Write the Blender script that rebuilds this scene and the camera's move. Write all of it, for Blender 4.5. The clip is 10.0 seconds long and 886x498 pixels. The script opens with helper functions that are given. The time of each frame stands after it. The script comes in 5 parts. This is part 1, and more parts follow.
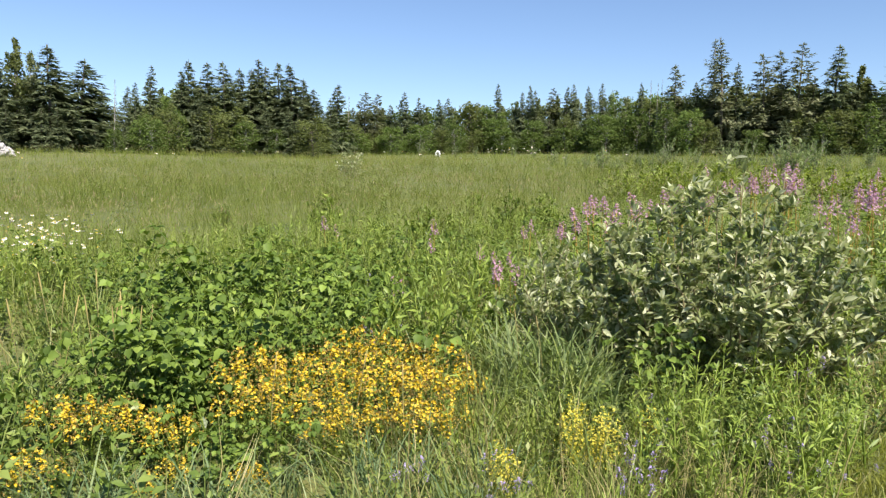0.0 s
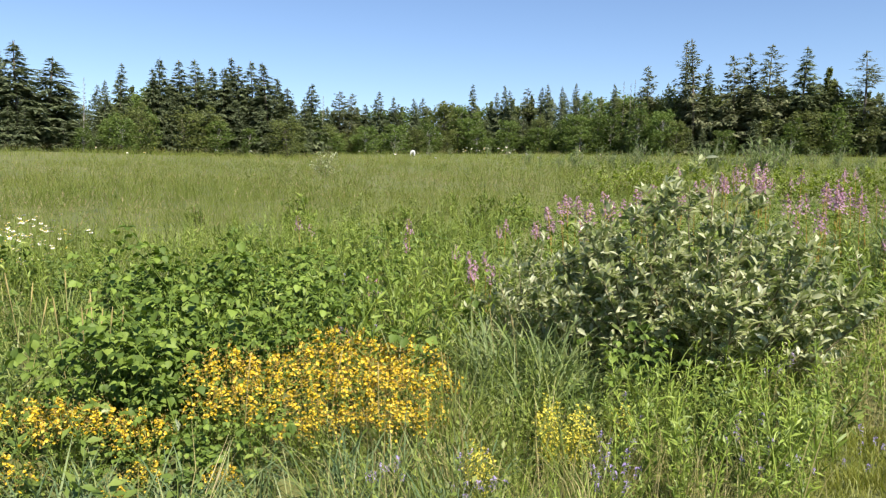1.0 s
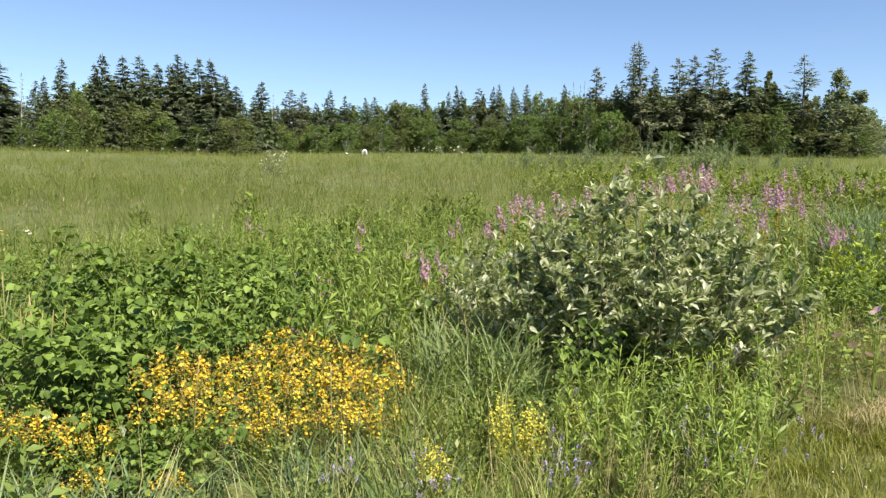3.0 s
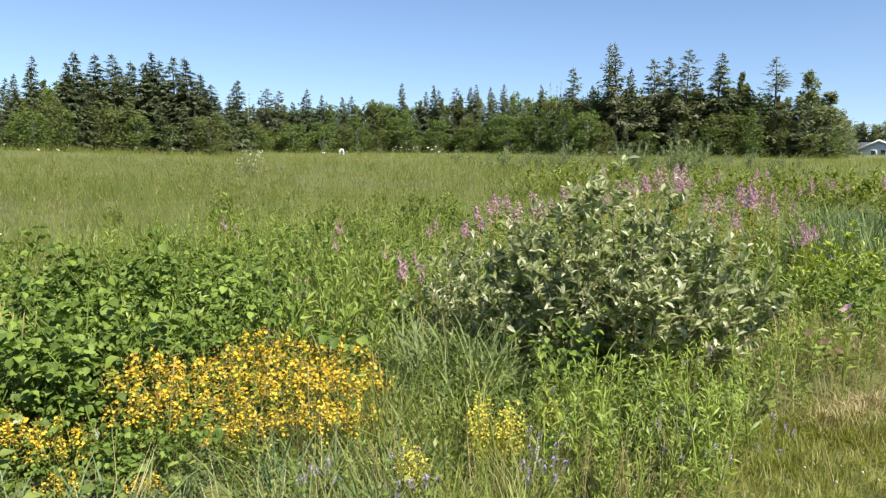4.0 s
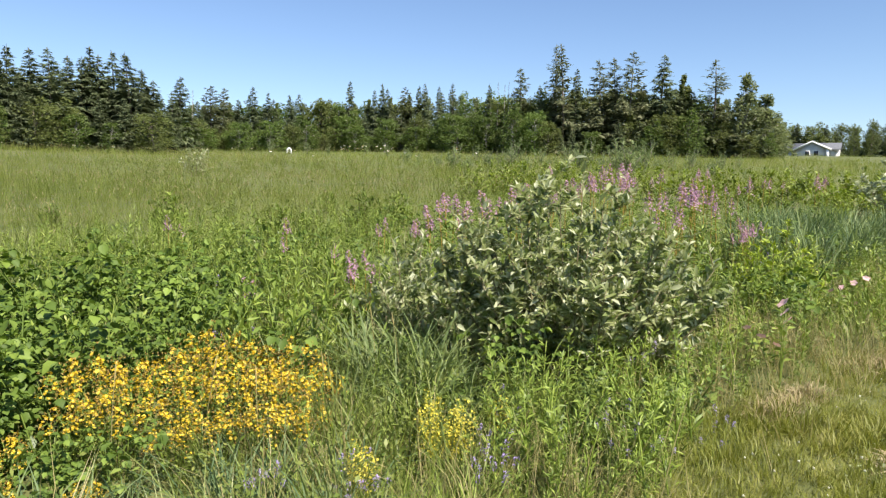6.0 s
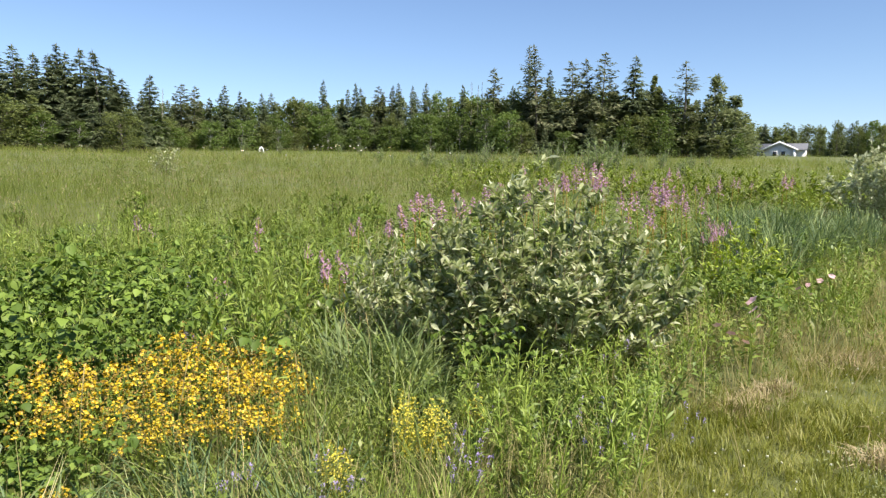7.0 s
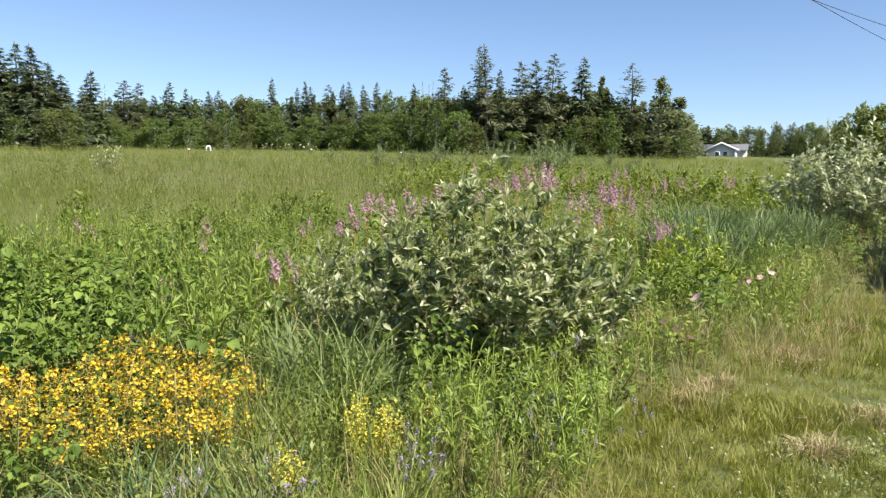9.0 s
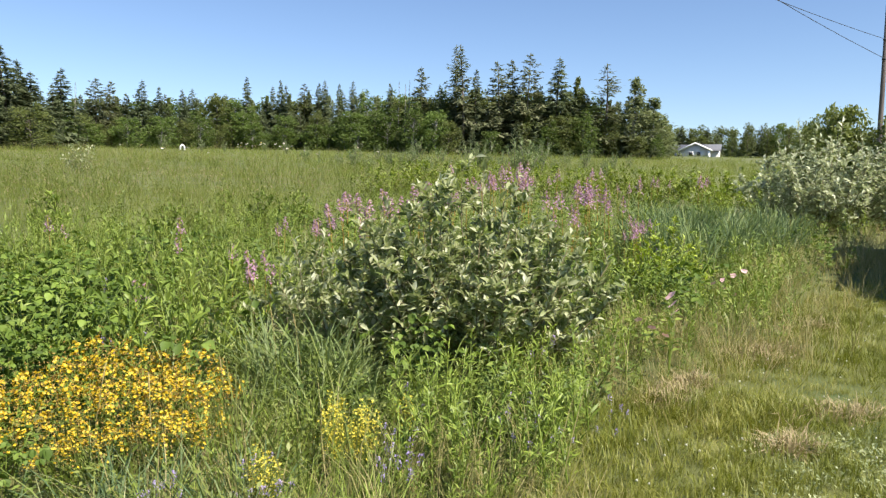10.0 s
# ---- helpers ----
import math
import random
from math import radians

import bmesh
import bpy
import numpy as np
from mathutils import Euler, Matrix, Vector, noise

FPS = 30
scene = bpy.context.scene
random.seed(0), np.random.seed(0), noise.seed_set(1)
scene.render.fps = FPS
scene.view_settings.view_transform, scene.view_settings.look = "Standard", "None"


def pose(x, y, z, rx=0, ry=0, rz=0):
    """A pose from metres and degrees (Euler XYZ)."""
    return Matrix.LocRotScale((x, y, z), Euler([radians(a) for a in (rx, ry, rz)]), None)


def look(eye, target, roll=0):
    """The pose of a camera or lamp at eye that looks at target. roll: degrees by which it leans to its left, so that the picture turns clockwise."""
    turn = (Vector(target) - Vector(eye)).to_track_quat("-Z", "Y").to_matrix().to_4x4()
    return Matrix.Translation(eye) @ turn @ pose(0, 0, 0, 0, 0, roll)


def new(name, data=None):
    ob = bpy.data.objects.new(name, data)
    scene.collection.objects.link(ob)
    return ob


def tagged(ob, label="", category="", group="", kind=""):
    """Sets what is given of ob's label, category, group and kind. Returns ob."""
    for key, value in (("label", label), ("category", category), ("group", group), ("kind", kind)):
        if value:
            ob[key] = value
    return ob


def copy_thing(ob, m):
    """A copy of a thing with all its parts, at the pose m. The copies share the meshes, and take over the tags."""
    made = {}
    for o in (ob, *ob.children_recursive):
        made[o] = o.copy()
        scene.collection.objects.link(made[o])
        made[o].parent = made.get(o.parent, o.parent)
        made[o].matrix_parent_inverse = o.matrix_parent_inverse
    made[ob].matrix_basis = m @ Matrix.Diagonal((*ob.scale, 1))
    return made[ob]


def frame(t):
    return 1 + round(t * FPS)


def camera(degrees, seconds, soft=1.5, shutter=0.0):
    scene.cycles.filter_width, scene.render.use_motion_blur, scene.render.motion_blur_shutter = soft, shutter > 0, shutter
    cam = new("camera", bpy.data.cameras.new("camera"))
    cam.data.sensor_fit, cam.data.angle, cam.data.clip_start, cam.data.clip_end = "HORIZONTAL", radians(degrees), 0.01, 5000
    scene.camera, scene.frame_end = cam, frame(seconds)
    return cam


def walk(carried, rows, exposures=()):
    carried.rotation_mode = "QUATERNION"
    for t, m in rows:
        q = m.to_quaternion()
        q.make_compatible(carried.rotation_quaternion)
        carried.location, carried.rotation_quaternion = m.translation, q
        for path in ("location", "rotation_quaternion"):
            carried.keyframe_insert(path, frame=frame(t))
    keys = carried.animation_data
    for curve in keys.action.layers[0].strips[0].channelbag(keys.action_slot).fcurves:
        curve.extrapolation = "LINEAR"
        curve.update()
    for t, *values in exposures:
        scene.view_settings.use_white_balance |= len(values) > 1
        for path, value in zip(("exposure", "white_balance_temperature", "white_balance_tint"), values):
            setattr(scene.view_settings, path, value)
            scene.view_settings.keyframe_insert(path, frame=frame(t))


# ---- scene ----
cam = camera(63.6, 10.0, soft=1.3)
TURN = [(0.0, -0.05), (0.5, -1.03), (1.0, -2.04), (1.5, -3.04), (2.0, -4.02), (2.5, -4.96), (4.0, -7.65),
        (4.5, -8.63), (5.0, -9.64), (5.5, -10.66), (7.0, -13.79), (7.5, -14.81), (8.0, -15.79), (8.5, -16.75),
        (9.0, -17.68), (9.5, -18.62), (10.0, -19.53)]
walk(cam, [(t, pose(0, 0, 0, 85.35, -0.81, yaw)) for t, yaw in TURN],
     [(0.0, 1.0, 6550, 15), (10.0, 1.0, 6550, 15)])

# ---------------------------------------------------------------- light
SUN_AZ, SUN_EL = 152.0, 50.0
world = bpy.data.worlds.new("world")
scene.world = world
world.use_nodes = True
wn = world.node_tree
sky = wn.nodes.new("ShaderNodeTexSky")
sky.sky_type = "NISHITA"
sky.sun_disc = False
sky.sun_elevation, sky.sun_rotation = radians(SUN_EL), radians(SUN_AZ)
sky.altitude, sky.air_density, sky.dust_density, sky.ozone_density = 0, 1.0, 0.0, 5.0
wn.nodes["Background"].inputs["Strength"].default_value = 0.08
wn.links.new(sky.outputs[0], wn.nodes["Background"].inputs["Color"])
sun = new("sun", bpy.data.lights.new("sun", "SUN"))
sun.data.energy, sun.data.angle, sun.data.color = 5.0, radians(0.53), (1.0, 0.94, 0.84)
toward = Vector((math.sin(radians(SUN_AZ)) * math.cos(radians(SUN_EL)),
                 math.cos(radians(SUN_AZ)) * math.cos(radians(SUN_EL)), math.sin(radians(SUN_EL))))
sun.matrix_world = look(toward * 50, (0, 0, 0))

# ---------------------------------------------------------------- numbers and mesh helpers
rng = np.random.default_rng(7)
EYE_HEIGHT = 1.6


def swell(x, y, k, s):
    """Smooth patchy field in -1..1 over the plan; k: waves per metre."""
    return (np.sin(k * (x * 1.0 + y * 0.35) + s) + np.sin(k * (-0.6 * x + y * 0.9) * 1.31 + 1.7 * s)
            + np.sin(k * (0.45 * x + 0.8 * y) * 2.17 + 2.3 * s)) / 3


def ground_z(x, y):
    x, y = np.asarray(x, float), np.asarray(y, float)
    r = np.hypot(x, y)
    fade = 1 / (1 + (r / 330.0) ** 4)
    yy = np.where(y > 0, y, 0.25 * y)
    return (-EYE_HEIGHT + (0.0147 * x + 0.064 * yy) * fade + 30 * (1 - fade) * np.clip(y / (r + 1), 0, 1) * 0.4
            + 0.95 * np.exp(-((x + 38) / 17) ** 2 - ((y - 64) / 22) ** 2)
            + 0.05 * swell(x, y, 0.21, 1.0) * np.clip((r - 3) / 10, 0, 1))


def at(az, d):
    x, y = d * math.sin(radians(az)), d * math.cos(radians(az))
    return x, y, float(ground_z(x, y))


def stand(az, d, turn=0.0, size=1.0, lean=0.0, high=None):
    x, y, z = at(az, d)
    return pose(x, y, z, lean, 0, turn) @ Matrix.Diagonal((size, size, high or size, 1))


def verge(x, y):
    """Metres beyond the edge of the mown strip (negative: on it)."""
    return (y - 2.75 - 0.6 * (x - 1.3)) / 1.166 + 0.16 * np.sin(1.7 * x) + 0.08 * np.sin(4.1 * x + 1)


def rot(yaw, pitch, roll):
    cy, sy, cp, sp, cr, sr = np.cos(yaw), np.sin(yaw), np.cos(pitch), np.sin(pitch), np.cos(roll), np.sin(roll)
    o, l = np.zeros_like(cy), np.ones_like(cy)
    rz = np.stack([cy, -sy, o, sy, cy, o, o, o, l], -1).reshape(-1, 3, 3)
    rx = np.stack([l, o, o, o, cp, -sp, o, sp, cp], -1).reshape(-1, 3, 3)
    ry = np.stack([cr, o, sr, o, l, o, -sr, o, cr], -1).reshape(-1, 3, 3)
    return rz @ rx @ ry


class Heap:
    """Gathers triangles."""

    def __init__(self):
        self.v, self.f, self.n = [], [], 0

    def add(self, shape, pos=None, turn=None, size=None):
        v, f = shape
        if pos is None:
            self.v.append(v), self.f.append(f + self.n)
            self.n += len(v)
            return self
        n = len(pos)
        if n == 0:
            return self
        size = np.ones(n) if size is None else np.asarray(size, float)
        w = v[None] * (size[:, None, None] if size.ndim == 1 else size[:, None, :])
        if turn is not None:
            w = np.einsum("nij,nkj->nki", turn, w)
        w = w + np.asarray(pos)[:, None, :]
        g = f[None] + (np.arange(n) * len(v))[:, None, None] + self.n
        self.v.append(w.reshape(-1, 3)), self.f.append(g.reshape(-1, 3))
        self.n += n * len(v)
        return self

    def shape(self):
        return np.concatenate(self.v), np.concatenate(self.f)


def tri_mesh(name, shape, material, smooth=False):
    v, f = shape
    me = bpy.data.meshes.new(name)
    me.vertices.add(len(v))
    me.vertices.foreach_set("co", np.ascontiguousarray(v, np.float32).ravel())
    me.loops.add(3 * len(f))
    me.loops.foreach_set("vertex_index", np.ascontiguousarray(f, np.int32).ravel())
    me.polygons.add(len(f))
    me.polygons.foreach_set("loop_start", np.arange(0, 3 * len(f), 3, dtype=np.int32))
    if smooth:
        me.polygons.foreach_set("use_smooth", np.ones(len(f), bool))
    me.update(calc_edges=True)
    me.materials.append(material)
    return me


def part(name, shape, material, parent=None, label="", smooth=False):
    ob = new(name, tri_mesh(name, shape, material, smooth))
    if parent is not None:
        ob.parent = parent
    return tagged(ob, label)


def bm_shape(bm):
    bmesh.ops.triangulate(bm, faces=bm.faces[:])
    bm.verts.index_update()
    v = np.array([w.co[:] for w in bm.verts], float)
    f = np.array([[w.index for w in g.verts] for g in bm.faces], int)
    bm.free()
    return v, f


def box(x0, y0, z0, x1, y1, z1, bevel=0.0):
    bm = bmesh.new()
    bmesh.ops.create_cube(bm, size=1)
    for w in bm.verts:
        w.co = Vector(((x0 + x1) / 2 + w.co.x * (x1 - x0), (y0 + y1) / 2 + w.co.y * (y1 - y0),
                       (z0 + z1) / 2 + w.co.z * (z1 - z0)))
    if bevel:
        bmesh.ops.bevel(bm, geom=bm.edges[:], offset=bevel, segments=2, affect="EDGES")
    return bm_shape(bm)


def tube(points, radii, sides=5):
    """A tapered limb along points."""
    p = np.asarray(points, float)
    r = np.asarray(radii, float)
    d = np.gradient(p, axis=0)
    d /= np.linalg.norm(d, axis=1)[:, None] + 1e-9
    ref = np.where(np.abs(d[:, 2:3]) > 0.9, np.array([[1.0, 0, 0]]), np.array([[0, 0, 1.0]]))
    a = np.cross(d, ref)
    a /= np.linalg.norm(a, axis=1)[:, None] + 1e-9
    b = np.cross(d, a)
    th = np.arange(sides) / sides * 2 * np.pi
    v = (p[:, None] + r[:, None, None] * (np.cos(th)[None, :, None] * a[:, None] + np.sin(th)[None, :, None] * b[:, None]))
    n = len(p)
    f = []
    for i in range(n - 1):
        for j in range(sides):
            q, s = i * sides + j, i * sides + (j + 1) % sides
            f += [(q, s, s + sides), (q, s + sides, q + sides)]
    for j in range(1, sides - 1):
        f.append(((n - 1) * sides, (n - 1) * sides + j, (n - 1) * sides + j + 1))
    return v.reshape(-1, 3), np.array(f)


def leaf(w, fold=0.14, droop=0.12, fine=False):
    """A folded pointed leaf, 1 long along y."""
    if fine:
        v = [(0, 0, 0), (-w * .42, .3, fold * w), (0, .3, 0), (w * .42, .3, fold * w), (-w * .46, .62, fold * w - droop * .3),
             (0, .62, -droop * .35), (w * .46, .62, fold * w - droop * .3), (0, 1, -droop)]
        f = [(0, 2, 1), (0, 3, 2), (1, 2, 5), (1, 5, 4), (2, 3, 6), (2, 6, 5), (4, 5, 7), (5, 6, 7)]
    else:
        v = [(0, 0, 0), (-w / 2, .45, fold * w), (0, .45, 0), (w / 2, .45, fold * w), (0, 1, -droop)]
        f = [(0, 2, 1), (0, 3, 2), (1, 2, 4), (2, 3, 4)]
    return np.array(v, float), np.array(f)


def blade(w, bend, kink=0.0):
    """A grass blade, about 1 tall, bending towards y."""
    z = np.array([0, .4, .75, 1.0])
    y = bend * z ** 2
    z = z * (1 - 0.35 * bend * z)
    ws = np.array([.7, 1, .7, 0]) * w / 2
    v = []
    for i in range(3):
        v += [(-ws[i], y[i], z[i] + kink), (ws[i], y[i], z[i] + kink)]
    v.append((0, y[3], z[3]))
    return np.array(v, float), np.array([(0, 1, 3), (0, 3, 2), (2, 3, 5), (2, 5, 4), (4, 5, 6)])


def fine_blade(w, bend):
    """A grass blade of three triangles for the open field."""
    v = [(-w * .4, 0, 0), (w * .4, 0, 0), (-w * .35, bend * .36, .6), (w * .35, bend * .36, .6), (0, bend, 1 - .3 * bend)]
    return np.array(v, float), np.array([(0, 1, 3), (0, 3, 2), (2, 3, 4)])


def spray():
    """A small spray of needles: one triangle, 1 long along y."""
    return np.array([(-.5, 0, 0), (.5, .12, .04), (.05, 1, -.12)], float), np.array([(0, 1, 2)])


# ---------------------------------------------------------------- materials
def base_mat(name):
    m = bpy.data.materials.new(name)
    m.use_nodes = True
    nt = m.node_tree
    return m, nt, nt.nodes["Principled BSDF"], nt.nodes["Material Output"]


def ramp_node(nt, stops):
    r = nt.nodes.new("ShaderNodeValToRGB")
    els = r.color_ramp.elements
    while len(els) < len(stops):
        els.new(0.5)
    for e, (p, c) in zip(els, stops):
        e.position, e.color = p, (*c, 1)
    return r


def plant_mat(name, stops, rough=0.5, through_light=0.27, patch=0.35, glow=1.1, spec=0.4, grain=1.3):
    """Leaves and petals: a colour for each leaf, patches over the plant, light passing through."""
    m, nt, b, out = base_mat(name)
    geo = nt.nodes.new("ShaderNodeNewGeometry")
    info = nt.nodes.new("ShaderNodeObjectInfo")
    tc = nt.nodes.new("ShaderNodeTexCoord")
    nz = nt.nodes.new("ShaderNodeTexNoise")
    nz.inputs["Scale"].default_value = grain
    nz.inputs["Detail"].default_value = 3
    nt.links.new(tc.outputs["Object"], nz.inputs["Vector"])
    r = ramp_node(nt, stops)
    mix = nt.nodes.new("ShaderNodeMath")
    mix.operation = "MULTIPLY_ADD"
    mix.inputs[1].default_value = patch * 1.6
    nt.links.new(nz.outputs["Fac"], mix.inputs[0])
    low = nt.nodes.new("ShaderNodeMath")
    low.operation = "MULTIPLY_ADD"
    low.inputs[1].default_value, low.inputs[2].default_value = 1 - patch, -patch * 0.35
    nt.links.new(geo.outputs["Random Per Island"], low.inputs[0])
    nt.links.new(low.outputs[0], mix.inputs[2])
    nt.links.new(mix.outputs[0], r.inputs[0])
    hsv = nt.nodes.new("ShaderNodeHueSaturation")
    val = nt.nodes.new("ShaderNodeMath")
    val.operation = "MULTIPLY_ADD"
    val.inputs[1].default_value, val.inputs[2].default_value = 0.3, 0.85
    nt.links.new(info.outputs["Random"], val.inputs[0])
    nt.links.new(val.outputs[0], hsv.inputs["Value"])
    nt.links.new(r.outputs[0], hsv.inputs["Color"])
    nt.links.new(hsv.outputs[0], b.inputs["Base Color"])
    b.inputs["Roughness"].default_value = rough
    b.inputs["Specular IOR Level"].default_value = spec
    if through_light:
        tr = nt.nodes.new("ShaderNodeBsdfTranslucent")
        br = nt.nodes.new("ShaderNodeHueSaturation")
        br.inputs["Value"].default_value, br.inputs["Saturation"].default_value = glow, 1.1
        nt.links.new(hsv.outputs[0], br.inputs["Color"])
        nt.links.new(br.outputs[0], tr.inputs["Color"])
        ms = nt.nodes.new("ShaderNodeMixShader")
        ms.inputs[0].default_value = through_light
        nt.links.new(b.outputs[0], ms.inputs[1])
        nt.links.new(tr.outputs[0], ms.inputs[2])
        nt.links.new(ms.outputs[0], out.inputs["Surface"])
    return m


def rough_mat(name, c1, c2, scale=4.0, rough=0.8, bump=0.3, metal=0.0, stretch=(1, 1, 1)):
    """Soil, bark, stone, paint: noise at two scales with fine relief."""
    m, nt, b, _ = base_mat(name)
    tc = nt.nodes.new("ShaderNodeTexCoord")
    mp = nt.nodes.new("ShaderNodeMapping")
    mp.inputs["Scale"].default_value = stretch
    nt.links.new(tc.outputs["Object"], mp.inputs[0])
    n1 = nt.nodes.new("ShaderNodeTexNoise")
    n1.inputs["Scale"].default_value, n1.inputs["Detail"].default_value = scale, 8
    n2 = nt.nodes.new("ShaderNodeTexNoise")
    n2.inputs["Scale"].default_value, n2.inputs["Detail"].default_value = scale * 9, 4
    nt.links.new(mp.outputs[0], n1.inputs["Vector"])
    nt.links.new(mp.outputs[0], n2.inputs["Vector"])
    add = nt.nodes.new("ShaderNodeMath")
    add.operation = "MULTIPLY_ADD"
    add.inputs[1].default_value = 0.4
    nt.links.new(n2.outputs["Fac"], add.inputs[0])
    sc = nt.nodes.new("ShaderNodeMath")
    sc.operation = "MULTIPLY_ADD"
    sc.inputs[1].default_value, sc.inputs[2].default_value = 1.3, -0.35
    nt.links.new(n1.outputs["Fac"], sc.inputs[0])
    nt.links.new(sc.outputs[0], add.inputs[2])
    r = ramp_node(nt, [(0.2, c1), (0.8, c2)])
    nt.links.new(add.outputs[0], r.inputs[0])
    nt.links.new(r.outputs[0], b.inputs["Base Color"])
    bp = nt.nodes.new("ShaderNodeBump")
    bp.inputs["Strength"].default_value = bump
    bp.inputs["Distance"].default_value = 0.02
    nt.links.new(n2.outputs["Fac"], bp.inputs["Height"])
    nt.links.new(bp.outputs[0], b.inputs["Normal"])
    b.inputs["Roughness"].default_value, b.inputs["Metallic"].default_value = rough, metal
    return m


SOIL = rough_mat("soil", (0.06, 0.085, 0.02), (0.15, 0.155, 0.045), 0.9, 0.95)
BARK = rough_mat("bark", (0.06, 0.05, 0.04), (0.2, 0.17, 0.14), 3.0, 0.9, 0.6, 0, (3, 3, .6))
PALE_BARK = rough_mat("pale_bark", (0.22, 0.2, 0.17), (0.45, 0.43, 0.38), 3.0, 0.85, 0.4, 0, (1, 1, 3))
TWIG = rough_mat("twig", (0.1, 0.09, 0.045), (0.22, 0.18, 0.09), 12.0, 0.8)
HERB = plant_mat("herb_leaf", [(0, (.065, .11, .013)), (.4, (.145, .21, .03)), (.75, (.245, .31, .055)), (1, (.38, .41, .13))])
BROAD = plant_mat("broad_leaf", [(0, (.05, .09, .018)), (.45, (.115, .175, .032)), (.8, (.2, .26, .055)), (1, (.34, .37, .13))], 0.45)
GOLDENROD = plant_mat("goldenrod_leaf", [(0, (.085, .14, .02)), (.4, (.185, .26, .038)), (.8, (.29, .36, .066)), (1, (.42, .46, .14))], 0.5, .3)
LIME = plant_mat("lime_leaf", [(0, (.16, .22, .02)), (.5, (.28, .36, .035)), (1, (.4, .46, .07))], 0.45)
CLOVER_LEAF = plant_mat("clover_leaf", [(0, (.24, .3, .12)), (.5, (.37, .42, .19)), (1, (.5, .54, .3))], 0.5)
BRAMBLE = plant_mat("bramble_leaf", [(0, (.045, .082, .013)), (.45, (.105, .17, .026)), (.8, (.2, .285, .048)), (1, (.31, .38, .1))], 0.6, .28, spec=.3)
FILLER = plant_mat("vetch_leaf", [(0, (.08, .12, .02)), (.5, (.16, .21, .038)), (1, (.27, .29, .08))])
TUFT = plant_mat("grass_blade", [(0, (.1, .15, .026)), (.5, (.19, .245, .052)), (.8, (.29, .32, .1)), (1, (.46, .4, .2))], 0.45, .32)
FRESH = plant_mat("fresh_blade", [(0, (.16, .22, .032)), (.5, (.26, .34, .06)), (.85, (.38, .44, .12)), (1, (.52, .48, .25))], 0.45, .35)
REED = plant_mat("reed_blade", [(0, (.105, .165, .056)), (.5, (.2, .27, .09)), (1, (.37, .42, .18))], 0.5, .35, spec=.3)
THATCH = plant_mat("thatch_blade", [(0, (.26, .21, .1)), (.5, (.38, .31, .17)), (1, (.5, .43, .26))], 0.8)
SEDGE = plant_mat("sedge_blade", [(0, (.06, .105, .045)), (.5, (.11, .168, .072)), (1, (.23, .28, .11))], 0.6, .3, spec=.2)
DRY = plant_mat("dry_blade", [(0, (.23, .22, .07)), (.5, (.38, .33, .13)), (1, (.54, .46, .23))], 0.6, .32)
MEADOW = plant_mat("meadow_blade", [(0, (.145, .2, .036)), (.4, (.2, .245, .05)), (.75, (.255, .275, .066)), (1, (.33, .305, .11))], 0.7, 0.55, 0.6, grain=.09)
PLUME = plant_mat("hay_plume", [(0, (.27, .2, .1)), (.5, (.34, .29, .14)), (1, (.42, .37, .2))], 0.7, 0.5, 0.4, grain=.09)
LAWN = plant_mat("lawn_blade", [(0, (.125, .16, .017)), (.5, (.215, .24, .032)), (.8, (.32, .31, .07)), (1, (.48, .4, .19))], 0.5, 0.3, 0.5)
WILLOW = plant_mat("willow_leaf", [(0, (.105, .15, .042)), (.3, (.205, .25, .082)), (.55, (.315, .35, .155)), (.75, (.43, .46, .26)), (1, (.66, .68, .48))], 0.45, 0.42, 0.12)
SILVER = plant_mat("silver_leaf", [(0, (.16, .2, .08)), (.35, (.31, .35, .18)), (.7, (.48, .51, .33)), (1, (.64, .65, .5))], 0.45, 0.35, 0.2)
ALDER = plant_mat("alder_leaf", [(0, (.095, .125, .026)), (.5, (.175, .21, .055)), (1, (.28, .31, .11))], 0.55, 0.38)
SHRUB = plant_mat("shrub_leaf", [(0, (.115, .17, .02)), (.5, (.22, .29, .04)), (1, (.35, .4, .08))], 0.5, .38)
SAPLING = plant_mat("sapling_leaf", [(0, (.12, .17, .06)), (.5, (.19, .245, .095)), (1, (.28, .325, .14))], 0.6, 0.45)
SPRUCE = plant_mat("spruce_needle", [(0, (.085, .11, .056)), (.5, (.145, .178, .088)), (.85, (.195, .228, .118)), (1, (.26, .265, .15))], 0.8, 0.35, 0.3, spec=.15)
PINE = plant_mat("pine_needle", [(0, (.1, .12, .06)), (.5, (.165, .187, .094)), (1, (.26, .26, .15))], 0.8, 0.35, 0.3, spec=.15)
FOREST = plant_mat("forest_leaf", [(0, (.1, .125, .042)), (.5, (.155, .185, .06)), (1, (.21, .24, .088))], 0.75, 0.45, 0.4, spec=.15)
BRIGHT = plant_mat("birch_leaf", [(0, (.085, .132, .034)), (.5, (.132, .19, .05)), (1, (.19, .245, .074))], 0.75, 0.42, 0.4, spec=.15)
POPLAR = plant_mat("poplar_leaf", [(0, (.12, .15, .065)), (.5, (.19, .225, .1)), (1, (.28, .31, .16))], 0.7, 0.45, 0.4, spec=.2)
YELLOW = plant_mat("yellow_petal", [(0, (.36, .215, .008)), (.35, (.49, .335, .012)), (.75, (.63, .47, .025)), (1, (.84, .72, .18))], 0.5, 0.2, 0.15)
LEMON = plant_mat("lemon_petal", [(0, (.5, .43, .04)), (.5, (.64, .56, .07)), (1, (.72, .65, .14))], 0.5, 0.25)
